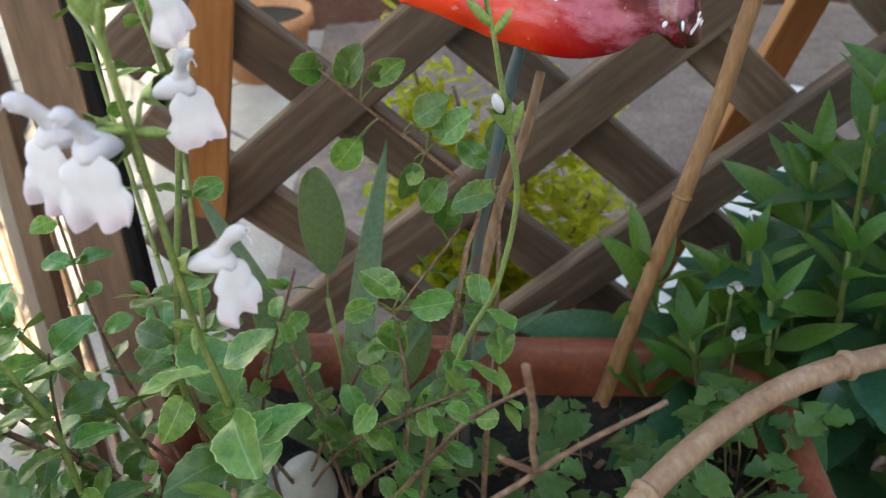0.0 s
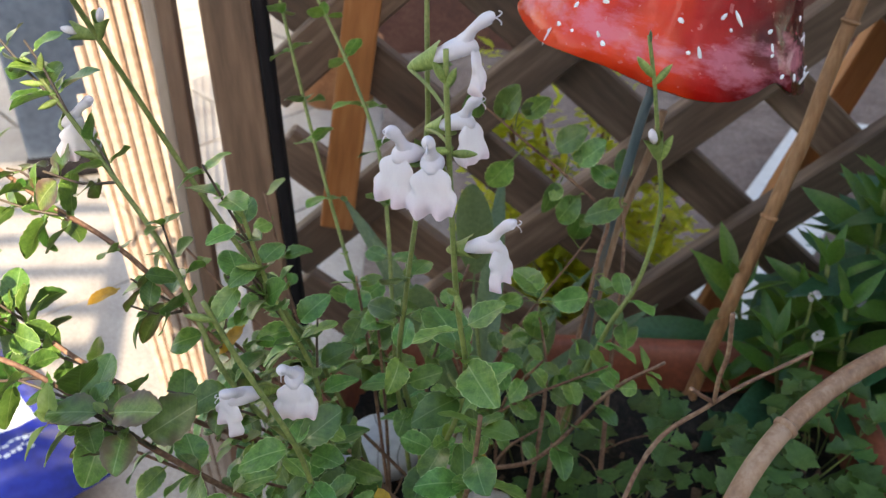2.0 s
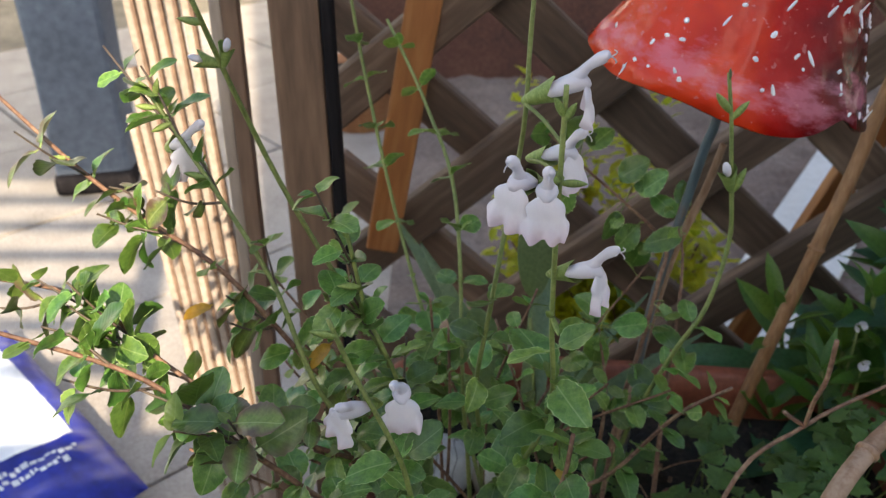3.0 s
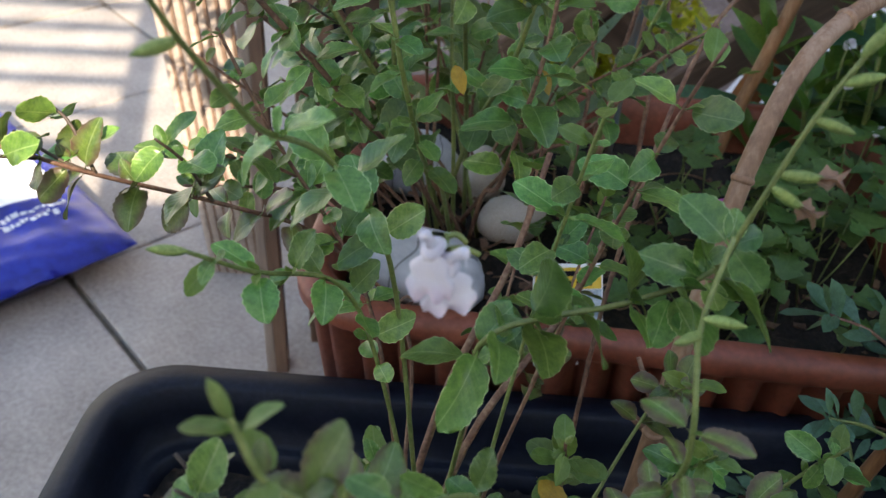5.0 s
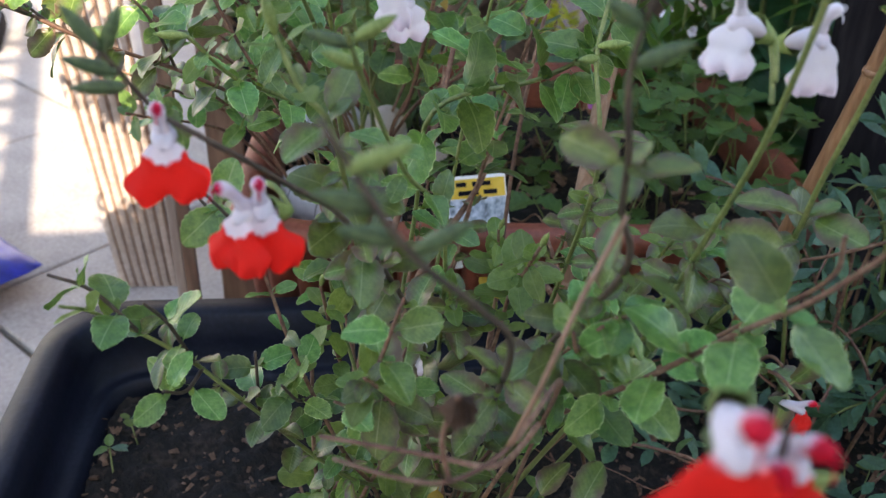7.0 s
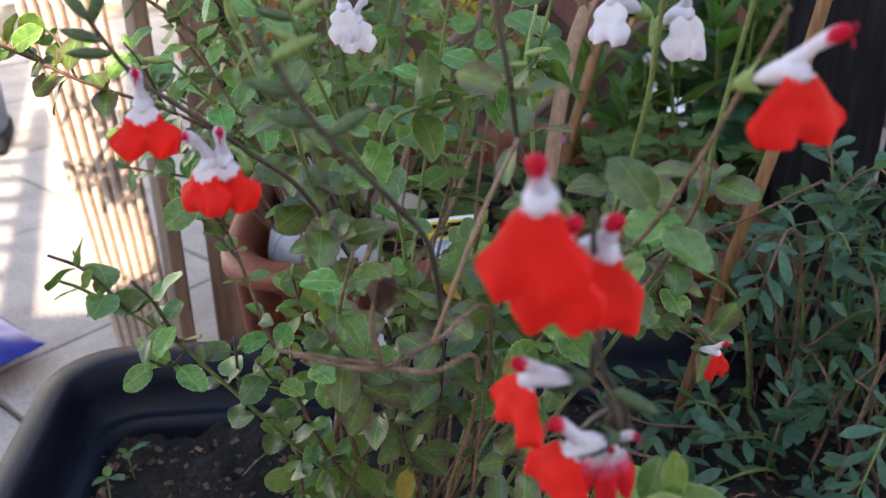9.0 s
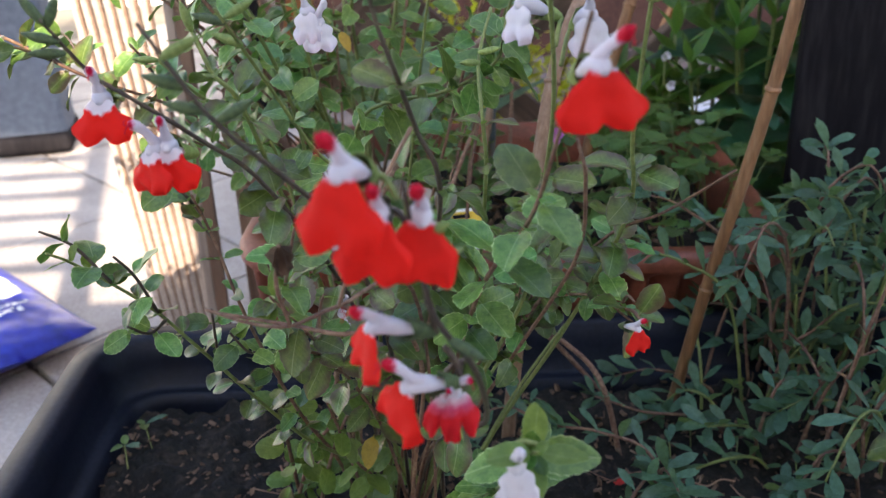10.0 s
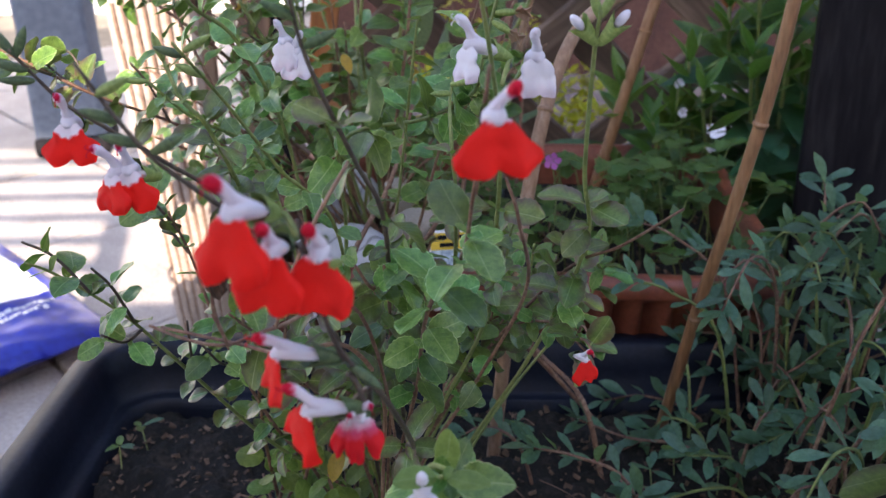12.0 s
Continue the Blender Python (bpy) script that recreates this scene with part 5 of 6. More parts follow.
calyx_bud(white_bush, (0.143, 0.495, 0.666), (-0.35, -0.1, 0.95), 1.4, 'white')
calyx_bud(white_bush, (0.143, 0.495, 0.666), (0.3, -0.1, 0.95), 1.5)
calyx_bud(white_bush, (0.135, 0.495, 0.714), (0.4, -0.1, 0.6), 1.2)
calyx_bud(white_bush, (0.134, 0.495, 0.718), (-0.6, -0.1, 0.7), 1.4)
calyx_bud(white_bush, (0.13, 0.495, 0.737), (-0.1, -0.1, 1), 0.7, dark=True)
calyx_bud(white_bush, (-0.249, 0.472, 0.7), (-0.9, 0, 0.0), 1.0)
calyx_bud(white_bush, (-0.083, 0.396, 0.693), (0.2, -0.1, 1), 1.0)
calyx_bud(white_bush, (-0.082, 0.396, 0.689), (-0.4, -0.1, 1), 1.0)
calyx_bud(white_bush, (0.02, 0.371, 0.659), (-0.3, -0.5, 0.5), 1.0)
calyx_bud(white_bush, (0.02, 0.371, 0.659), (0.1, -0.6, -0.2), 1.0)
calyx_bud(white_bush, (-0.078, 0.398, 0.659), (-1, -0.2, 0.2), 1.0)
calyx_bud(white_bush, (-0.08, 0.318, 0.685), (-1, -0.1, 0.3), 1.0)

mid_bush = bush("leafy salvia with white flowers between tub and trough", TUB_ROOT)
BACK_ROOT = Vector((-0.03, 0.19, 0.24))
mid_stems = []


def mid_stem(pts, gap, size, last, mat, root):
    mid_stems.append(pts)
    leafy_stem(mid_bush, rooted(pts, root, 0.02), 0.0014, 0.0008, mat, L_SALVIA if rng.random() < 0.5 else L_TINGED, gap * 0.95, (size[0] * 0.88, size[1] * 0.85), first=0.62, last=last, axils=0.45)


mid_stem([(-0.089, 0.075, 0.709), (-0.087, 0.099, 0.681), (-0.083, 0.12, 0.657), (-0.079, 0.139, 0.636), (-0.062, 0.16, 0.613), (-0.045, 0.2, 0.54)], 0.024, (1.3, 1.1), 0.8, M_STEM, BACK_ROOT)
mid_stem([(0.088, 0.133, 0.675), (0.078, 0.133, 0.651), (0.069, 0.135, 0.614), (0.064, 0.14, 0.59), (0.038, 0.139, 0.576), (-0.007, 0.131, 0.566), (-0.01, 0.16, 0.5)], 0.016, (1.2, 1.4), 0.84, M_STEM, BACK_ROOT)
mid_stem([(-0.102, 0.123, 0.602), (-0.088, 0.147, 0.576), (-0.063, 0.177, 0.547), (-0.05, 0.2, 0.48)], 0.022, (1.2, 0.8), 1.0, M_STEM, BACK_ROOT)
mid_stem([(-0.066, 0.031, 0.632), (-0.06, 0.028, 0.617), (-0.052, 0.032, 0.604), (-0.045, 0.06, 0.56), (-0.03, 0.11, 0.47)], 0.018, (1.1, 0.9), 1.0, M_STEM, TUB_ROOT)
mid_stem([(-0.23, 0.15, 0.635), (-0.191, 0.181, 0.603), (-0.162, 0.204, 0.576), (-0.116, 0.228, 0.547), (-0.082, 0.257, 0.51), (-0.04, 0.27, 0.44)], 0.02, (1.1, 0.9), 0.95, M_TWIG, BACK_ROOT)
mid_stem([(0.03, 0.33, 0.53), (0.019, 0.296, 0.475), (0.002, 0.253, 0.42), (-0.02, 0.215, 0.35)], 0.02, (1.1, 1.0), 1.0, M_TWIG, BACK_ROOT)
mid_stem([(0.07, 0.33, 0.5), (0.044, 0.279, 0.449), (0.026, 0.26, 0.39), (-0.004, 0.225, 0.32)], 0.02, (1.1, 1.0), 1.0, M_TWIG, BACK_ROOT)
mid_stem([(0.058, 0.115, 0.622), (0.05, 0.1, 0.6), (0.05, 0.085, 0.575), (0.052, 0.09, 0.545), (0.05, 0.12, 0.47)], 0.02, (0.9, 0.7), 0.9, M_STEM, TUB_ROOT)
mid_stem([(0.053, -0.035, 0.672), (0.059, -0.02, 0.643), (0.065, 0.0, 0.605), (0.066, 0.023, 0.559), (0.064, 0.049, 0.5), (0.035, 0.069, 0.42)], 0.016, (1.0, 0.85), 0.78, M_STEM, TUB_ROOT)
mid_stem([(0.099, -0.004, 0.655), (0.099, 0.003, 0.636), (0.102, 0.021, 0.586), (0.109, 0.044, 0.54), (0.09, 0.08, 0.46)], 0.017, (1.15, 0.95), 0.8, M_STEM, TUB_ROOT)
mid_stem([(0.035, 0.2, 0.62), (0.03, 0.21, 0.58), (0.02, 0.22, 0.5)], 0.022, (1.25, 1.1), 1.0, M_STEM, BACK_ROOT)
mid_stem([(0.075, 0.21, 0.64), (0.065, 0.22, 0.6), (0.04, 0.23, 0.5)], 0.022, (1.25, 1.1), 1.0, M_TWIG, BACK_ROOT)
mid_stem([(-0.12, 0.25, 0.62), (-0.1, 0.25, 0.57), (-0.06, 0.25, 0.48)], 0.02, (1.1, 1.0), 1.0, M_TWIG, BACK_ROOT)
for tip, face, size, lean, stalk in (((-0.03, 0.088, 0.636), -12, 0.85, -4, (-0.018, 0.112, 0.618)), ((-0.019, 0.088, 0.631), 8, 0.85, 0, (-0.014, 0.112, 0.614)), ((0.048, 0.0, 0.652), -62, 0.92, -4, (0.065, 0.0, 0.628)),
                                      ((0.077, -0.002, 0.647), 8, 0.95, 0, (0.068, 0.004, 0.62)), ((0.033, -0.123, 0.548), 0, 0.8, 0, (0.04, -0.108, 0.54)), ((-0.018, 0.06, 0.5), 40, 0.72, 0, (-0.024, 0.082, 0.49))):
    flower(mid_bush if tip[2] > 0.6 else red_bush, tip, face, size, "white", roll=lean, stalk=stalk)
for at, way, tip in (((0.1, 0.001, 0.642), (-0.7, -0.2, 0.7), "white"), ((0.1, 0.001, 0.642), (0.6, -0.2, 0.8), "white"), ((0.099, -0.002, 0.652), (-0.3, 0, 1), ""), ((0.099, -0.002, 0.652), (0.5, 0, 0.9), ""),
                     ((-0.087, 0.099, 0.681), (-0.9, -0.1, -0.3), ""), ((-0.088, 0.082, 0.7), (-0.6, 0, 0.6), ""), ((-0.102, 0.123, 0.602), (-0.9, -0.1, 0.1), ""), ((-0.066, 0.031, 0.632), (-0.2, -0.1, 0.9), ""),
                     ((0.082, 0.133, 0.662), (0.9, -0.1, 0.3), ""), ((0.078, 0.133, 0.651), (0.9, -0.2, -0.2), ""), ((0.085, 0.133, 0.67), (0.5, 0, 0.9), ""), ((0.05, 0.1, 0.604), (0.6, -0.4, 0.2), ""), ((0.05, 0.098, 0.6), (-0.6, -0.4, 0.1), "")):
    calyx_bud(mid_bush, at, way, 1.0, tip)


def fill(parent, count, root, spread, box, mat, meshes, gap, size, seed, clear=0.0):
    """Leafy stems from round a root to tops in a box."""
    r = random.Random(seed)
    (x0, x1), (y0, y1), (z0, z1) = box
    for _ in range(count):
        b = Vector(root) + Vector((r.uniform(-spread, spread), r.uniform(-spread, spread) * 0.7, 0))
        top = Vector((r.uniform(x0, x1), r.uniform(y0, y1), r.uniform(z0, z1)))
        mid = b.lerp(top, 0.5) + Vector((r.uniform(-0.015, 0.015), r.uniform(-0.015, 0.015), 0.02))
        leafy_stem(parent, [b, mid, top], 0.0016, 0.0009, mat, meshes, gap, size, first=r.uniform(0.3, 0.5), last=1.0, axils=0.4, twist=r.random() * 3, clear=clear)


dense = bush("dense leafy salvia growing among stones in the trough", TROUGH_ROOT)
fill(dense, 9, (-0.03, 0.52, 0.335), 0.05, ((-0.17, -0.02), (0.42, 0.58), (0.5, 0.63)), M_TWIG, L_SALVIA, 0.024, (1.15, 0.95), 11, 0.46)
fill(dense, 6, (0.04, 0.53, 0.335), 0.05, ((-0.02, 0.13), (0.47, 0.6), (0.46, 0.6)), M_TWIG, L_SALVIA, 0.026, (1.0, 0.85), 12, 0.42)
fill(dense, 8, (-0.04, 0.48, 0.335), 0.04, ((-0.2, -0.09), (0.31, 0.42), (0.47, 0.56)), M_TWIG, L_SALVIA, 0.022, (1.1, 0.95), 13, 0.45)
low_bush = bush("low salvia shoots with rounded leaves in the black tub", TUB_ROOT)
fill(low_bush, 7, (-0.05, 0.17, 0.245), 0.05, ((-0.13, 0.02), (0.06, 0.22), (0.32, 0.46)), M_TWIG, L_LOW, 0.017, (0.9, 0.75), 21)
fill(low_bush, 4, (-0.04, 0.1, 0.245), 0.05, ((-0.12, 0.03), (0.02, 0.12), (0.27, 0.36)), M_TWIG, L_TINGED, 0.017, (0.8, 0.65), 22)


def side_twigs(parent, along, count, length, size, seed, mat=None):
    """Thin leafy side shoots off a stem."""
    r = random.Random(seed)
    path = smooth_path(along, 6)
    for _ in range(count):
        i = r.randrange(2, len(path) - 3)
        q, d = path[i], (path[i] - path[i + 2]).normalized()
        way = (d + Vector((r.uniform(-0.7, 0.5), r.uniform(-0.7, 0.7), r.uniform(-0.6, 0.9)))).normalized()
        l = length * r.uniform(0.6, 1.3)
        leafy_stem(parent, [q, q + way * l * 0.5 + Vector((0, 0, r.uniform(-0.006, 0.008))), q + way * l], 0.0009, 0.0006, mat or M_STEM_DARK, L_SALVIA if r.random() < 0.7 else L_TINGED, 0.015, size, first=0.3, last=1.0, axils=0.25, twist=r.random() * 3)


for k in (8, 9, 10):
    side_twigs(white_bush, white_stems[k], 6, 0.045, (1.15, 0.95), 30 + k)
for k in (3, 4):
    side_twigs(white_bush, white_stems[k], 6, 0.05, (0.95, 0.75), 40 + k)
side_twigs(mid_bush, mid_stems[4], 5, 0.045, (0.95, 0.75), 50)
side_twigs(red_bush, red_stems[5], 4, 0.03, (0.8, 0.65), 51)
side_twigs(red_bush, red_stems[6], 3, 0.03, (0.8, 0.65), 52)
for k in (8, 12, 13):
    side_twigs(red_bush, red_stems[k], 5, 0.032, (0.85, 0.65), 60 + k, M_TWIG)

# spent flowers on the tall stem of the middle plant
for at, way in (((0.0735, 0.134, 0.632), (0.95, -0.2, 0.05)), ((0.072, 0.134, 0.628), (0.8, -0.2, -0.45))):
    b = calyx_bud(mid_bush, at, way, 1.1)
    spent = finish(leaf_bm(0.009, 0.006, tooth=0.15, droop=0.4, fold=0.9, rows=7, seed=9), "withered_petal", M_HOOP)
    part("withered_petal", spent, parent=b, m=Matrix.Translation((0.009, 0, 0)))
    part("withered_petal", spent, parent=b, m=Matrix.Translation((0.009, 0, 0)) @ Matrix.Rotation(2.4, 4, "X"))

# large leaves at the two lower nodes of that stem
for node_at, ways in (((0.0665, 0.137, 0.603), ((-0.6, 0.45, 0.6, 0.88), (0.6, -0.4, -0.6, 0.8), (0.9, 0.2, 0.3, 0.55), (0.2, 0.5, 0.6, 0.55), (-0.3, -0.1, -0.2, 0.35))),
                      ((0.063, 0.14, 0.587), ((-0.9, 0.25, 0.25, 1.0), (1.0, -0.05, -0.05, 0.9), (0.4, -0.5, -0.6, 0.5), (0.0, 0.55, 0.7, 0.6), (-0.4, 0.4, 0.5, 0.5))),
                      ((0.053, 0.14, 0.58), ((-0.3, -0.6, -0.7, 0.8), (0.4, -0.4, -0.5, 0.75)))):
    for dx, dy, dz, size in ways:
        place_leaf(mid_bush, L_SALVIA, node_at, (dx, dy, dz), size, up=(0, -0.8, 0.6), roll=rng.uniform(-0.3, 0.3))

# short leafy shoots at the front of the tub
FRONT_TIPS = ((0.022, 0.053, 0.546), (0.093, 0.094, 0.521), (0.084, 0.134, 0.507), (0.028, 0.143, 0.5), (0.093, 0.187, 0.494), (-0.043, 0.119, 0.516), (0.053, 0.07, 0.504), (-0.006, 0.077, 0.512), (0.139, 0.143, 0.504), (-0.057, 0.081, 0.515), (0.087, 0.095, 0.489))
for k, tip in enumerate(FRONT_TIPS):
    tip = Vector(tip)
    drop = Vector((rng.uniform(-0.01, 0.01), rng.uniform(0.02, 0.04), -0.05))
    leafy_stem(red_bush if k % 2 else mid_bush, rooted([tip, tip + drop * 0.5, tip + drop], TUB_ROOT), 0.0012, 0.0007, M_STEM if k % 3 else M_TWIG, (L_LOW, L_TINGED, L_SALVIA)[k % 3], 0.012, (0.95, 0.7), first=0.74, last=0.98, axils=0.6)
    if k % 3 == 0:
        calyx_bud(red_bush if k % 2 else mid_bush, tip, (0.2, -0.4, 1), 0.7)

# rounded leaves on woody shoots beside the toadstool's rod
rod_bush = bush("salvia shoots with rounded leaves beside the painted rod", TROUGH_ROOT)
ROD_STEMS = (
    ((0.088, 0.509, 0.367), (0.103, 0.541, 0.453), (0.117, 0.557, 0.503), (0.127, 0.57, 0.553), (0.136, 0.597, 0.571), (0.105, 0.61, 0.6), (0.078, 0.614, 0.623), (0.044, 0.62, 0.653)),
    ((0.131, 0.51, 0.365), (0.14, 0.552, 0.462), (0.146, 0.57, 0.52), (0.148, 0.588, 0.567), (0.142, 0.602, 0.594)),
    ((0.072, 0.493, 0.367), (0.087, 0.524, 0.469), (0.081, 0.545, 0.529)),
)
ROD_LEAVES = (
    (0.038, 0.621, 0.657), (0.057, 0.619, 0.647), (0.085, 0.62, 0.644), (0.062, 0.61, 0.607), (0.12, 0.615, 0.616), (0.102, 0.611, 0.622), (0.093, 0.607, 0.59), (0.112, 0.605, 0.578), (0.117, 0.599, 0.565), (0.136, 0.598, 0.576), (0.147, 0.612, 0.602), (0.14, 0.603, 0.599),
    (0.077, 0.549, 0.543), (0.099, 0.545, 0.526), (0.127, 0.55, 0.54), (0.144, 0.543, 0.507), (0.063, 0.545, 0.529), (0.077, 0.542, 0.516), (0.121, 0.534, 0.472), (0.083, 0.535, 0.483), (0.098, 0.53, 0.474), (0.111, 0.539, 0.493), (0.131, 0.55, 0.522), (0.069, 0.546, 0.499),
)
rod_points = []
for pts in ROD_STEMS:
    path = smooth_path(pts, 6)
    rod_points += path[6:]
    part("stem", tube(path, lambda u: 0.0022 - 0.0014 * u, 6), M_TWIG, rod_bush)
part("stem", tube(smooth_path([(0.105, 0.58, 0.335), (0.125, 0.6, 0.43), (0.144, 0.62, 0.513), (0.153, 0.62, 0.558), (0.168, 0.62, 0.607), (0.176, 0.62, 0.645)], 6), lambda u: 0.0046 - 0.0016 * u, 8), M_HOOP, rod_bush, "thick pale woody stem")
r_rod = random.Random(77)
for c in ROD_LEAVES:
    c = Vector(c) + Vector((r_rod.uniform(-1, 1), r_rod.uniform(-2, 1), r_rod.uniform(-1, 1))) * 0.004
    q = min(rod_points, key=lambda p: (p - c).length)
    for k in range(2):
        away = (c - q).normalized() + Vector((r_rod.uniform(-0.5, 0.5), r_rod.uniform(-0.3, 0.1), r_rod.uniform(-0.5, 0.5) - 0.3 * k))
        away.normalize()
        foot = c - away * 0.012
        size = r_rod.uniform(1.05, 1.35) * (1 - 0.45 * k)
        part("leaf_stalk", tube([q, (q + foot) / 2 + Vector((0, 0, 0.001)), foot], 0.0006, 4), M_STEM, rod_bush)
        place_leaf(rod_bush, L_SALVIA, foot, away, size, up=(r_rod.uniform(-0.3, 0.3), -1, 0.6), roll=r_rod.uniform(-0.4, 0.4))

# ---------------------------------------------------------------- dead twigs
def twig(points, r, label):
    ob = part("dry_twig", tube(smooth_path(points, 6), lambda t: r * (1.2 - 0.5 * t), 6), M_TWIG)
    return tagged(ob, label, "twig")


tw = twig([(0.048, 0.224, 0.328), (0.066, 0.27, 0.487), (0.098, 0.31, 0.599), (0.132, 0.32, 0.633), (0.172, 0.324, 0.657)], 0.0012, "forked dry brown twig standing in the tub")
part("side_twig", tube(smooth_path([(0.132, 0.32, 0.633), (0.129, 0.312, 0.654), (0.128, 0.305, 0.672), (0.124, 0.298, 0.697)], 5), 0.0011, 5), M_TWIG, tw)
part("side_twig", tube(smooth_path([(0.132, 0.32, 0.633), (0.126, 0.32, 0.637), (0.12, 0.318, 0.643)], 4), 0.0011, 5), M_TWIG, tw)
tw = twig([(-0.056, -0.062, 0.565), (-0.043, -0.065, 0.561), (-0.03, -0.067, 0.56), (-0.015, -0.06, 0.562), (0.01, -0.02, 0.545), (0.02, 0.05, 0.42), (0.02, 0.1, 0.24)][::-1], 0.00075, "bare bent dry twig in the black tub")
part("side_twig", tube(smooth_path([(-0.015, -0.06, 0.562), (-0.009, -0.06, 0.58), (0.0, -0.053, 0.598), (0.011, -0.045, 0.615)], 5), 0.0007, 5), M_HOOP, tw)
part("side_twig", tube(smooth_path([(-0.03, -0.067, 0.56), (-0.0325, -0.069, 0.575), (-0.03, -0.072, 0.59)], 5), 0.0007, 5), M_TWIG, tw)
withered = finish(leaf_bm(0.011, 0.006, tooth=0.15, droop=0.6, fold=0.9, rows=7, seed=5), "withered_petal", M_BARK)
for dx, dz, s in ((0.1, -1, 1.0), (-0.4, -0.8, 0.8), (0.5, -0.6, 0.7)):
    part("withered_petal", withered, parent=tw, m=Matrix.Translation((-0.03, -0.072, 0.59)) @ frame_from((dx, -0.3, dz)) @ Matrix.Scale(s, 4))

for pts in ([(-0.055, 0.2, 0.26), (-0.022, 0.22, 0.43), (0.013, 0.27, 0.491), (0.03, 0.3, 0.54)], [(-0.04, 0.2, 0.26), (-0.006, 0.22, 0.406), (0.042, 0.27, 0.453), (0.07, 0.3, 0.5)], [(0.17, 0.2, 0.26), (0.152, 0.22, 0.335), (0.12, 0.27, 0.355), (0.1, 0.3, 0.4)]):
    part("stem", tube(smooth_path(pts, 6), lambda u: 0.0024 - 0.0008 * u, 6), M_TWIG, mid_bush, "bare brown woody stem")

# ---------------------------------------------------------------- other plants
def lance_plant():
    t = thing("lance_leaved_plant", "tall plant with dark glossy lance-shaped leaves beside the trough", "plant")
    r = random.Random(3)
    for k, (bx, by, tx, ty, tz) in enumerate(((0.44, 0.74, 0.387, 0.676, 0.545), (0.47, 0.76, 0.461, 0.713, 0.591), (0.42, 0.76, 0.327, 0.652, 0.427), (0.48, 0.72, 0.472, 0.642, 0.484), (0.4, 0.78, 0.273, 0.654, 0.360), (0.46, 0.8, 0.414, 0.731, 0.502), (0.42, 0.71, 0.348, 0.618, 0.465), (0.45, 0.7, 0.441, 0.624, 0.535), (0.5, 0.74, 0.537, 0.677, 0.615), (0.39, 0.73, 0.297, 0.622, 0.428), (0.4, 0.79, 0.274, 0.685, 0.453), (0.41, 0.74, 0.338, 0.646, 0.490), (0.47, 0.72, 0.405, 0.65, 0.6), (0.49, 0.74, 0.45, 0.66, 0.655), (0.5, 0.7, 0.48, 0.63, 0.56), (0.46, 0.7, 0.4, 0.625, 0.5), (0.51, 0.78, 0.52, 0.74, 0.68))):
        path = smooth_path([(bx, by, 0.06), ((bx + tx) / 2 + 0.01, (by + ty) / 2, tz * 0.55), (tx, ty, tz)], 8)
        part("stem", tube(path, lambda u: 0.004 - 0.002 * u, 6), M_STEM, t)
        turn = r.uniform(0, 6)
        for i in range(4, len(path)):
            if i % 2 and i < len(path) - 3:
                continue
            q = path[i]
            u = i / (len(path) - 1)
            for j in range(3):
                a = turn + 2.1 * j + r.uniform(-0.3, 0.3)
                d = Vector((math.cos(a), math.sin(a), r.uniform(0.1, 0.5) + 1.5 * max(0, u - 0.85) * 6))
                place_leaf(t, L_LANCE_YOUNG if u > 0.85 else L_LANCE, q, d, r.uniform(0.8, 1.25) * (1 - 0.45 * max(0, u - 0.8) / 0.2), up=(0, -0.2, 1), roll=r.uniform(-0.4, 0.4))
            turn += 1.1
    return t


lance_plant()
pot = thing("plant_pot", "plain terracotta plastic pot behind the trough", "pot", m=pose(0.44, 0.77, 0))
part("pot", loft([[(r * math.cos(a), r * math.sin(a), z) for a in (2 * math.pi * k / 28 for k in range(28))] for r, z in ((0.09, 0), (0.115, 0.2), (0.125, 0.205), (0.125, 0.235), (0.117, 0.238), (0.112, 0.2), (0.1, 0.05))]), M_TERRA, pot)
part("soil", soil_bm(0.078, 0.078, 0.2, 0.004, 0.012), M_SOIL, pot)


def round_pot(label, x, y, r, h, mat, category="pot"):
    t = thing("plant_pot", label, category, m=pose(x, y, 0))
    part("pot", loft([[(q * r * math.cos(a), q * r * math.sin(a), z * h) for a in (2 * math.pi * k / 32 for k in range(32))] for q, z in ((0.74, 0), (0.9, 0.78), (1.0, 0.79), (1.0, 0.99), (0.96, 1.0), (0.9, 0.99), (0.86, 0.8), (0.7, 0.1))]), mat, t)
    part("soil", loft([[(q * r * math.cos(a), q * r * math.sin(a), 0.84 * h) for a in (2 * math.pi * k / 32 for k in range(32))] for q in (0.05, 0.88)]), M_SOIL, t)
    return t


M_CLAY = surface("orange_clay", (0.3, 0.12, 0.05), (0.44, 0.19, 0.085), (0.55, 0.27, 0.14), 120, 10, 0.75, 0.0008)
round_pot("orange clay pot on the earth behind the trellis", -0.27, 2.3, 0.13, 0.16, M_CLAY)


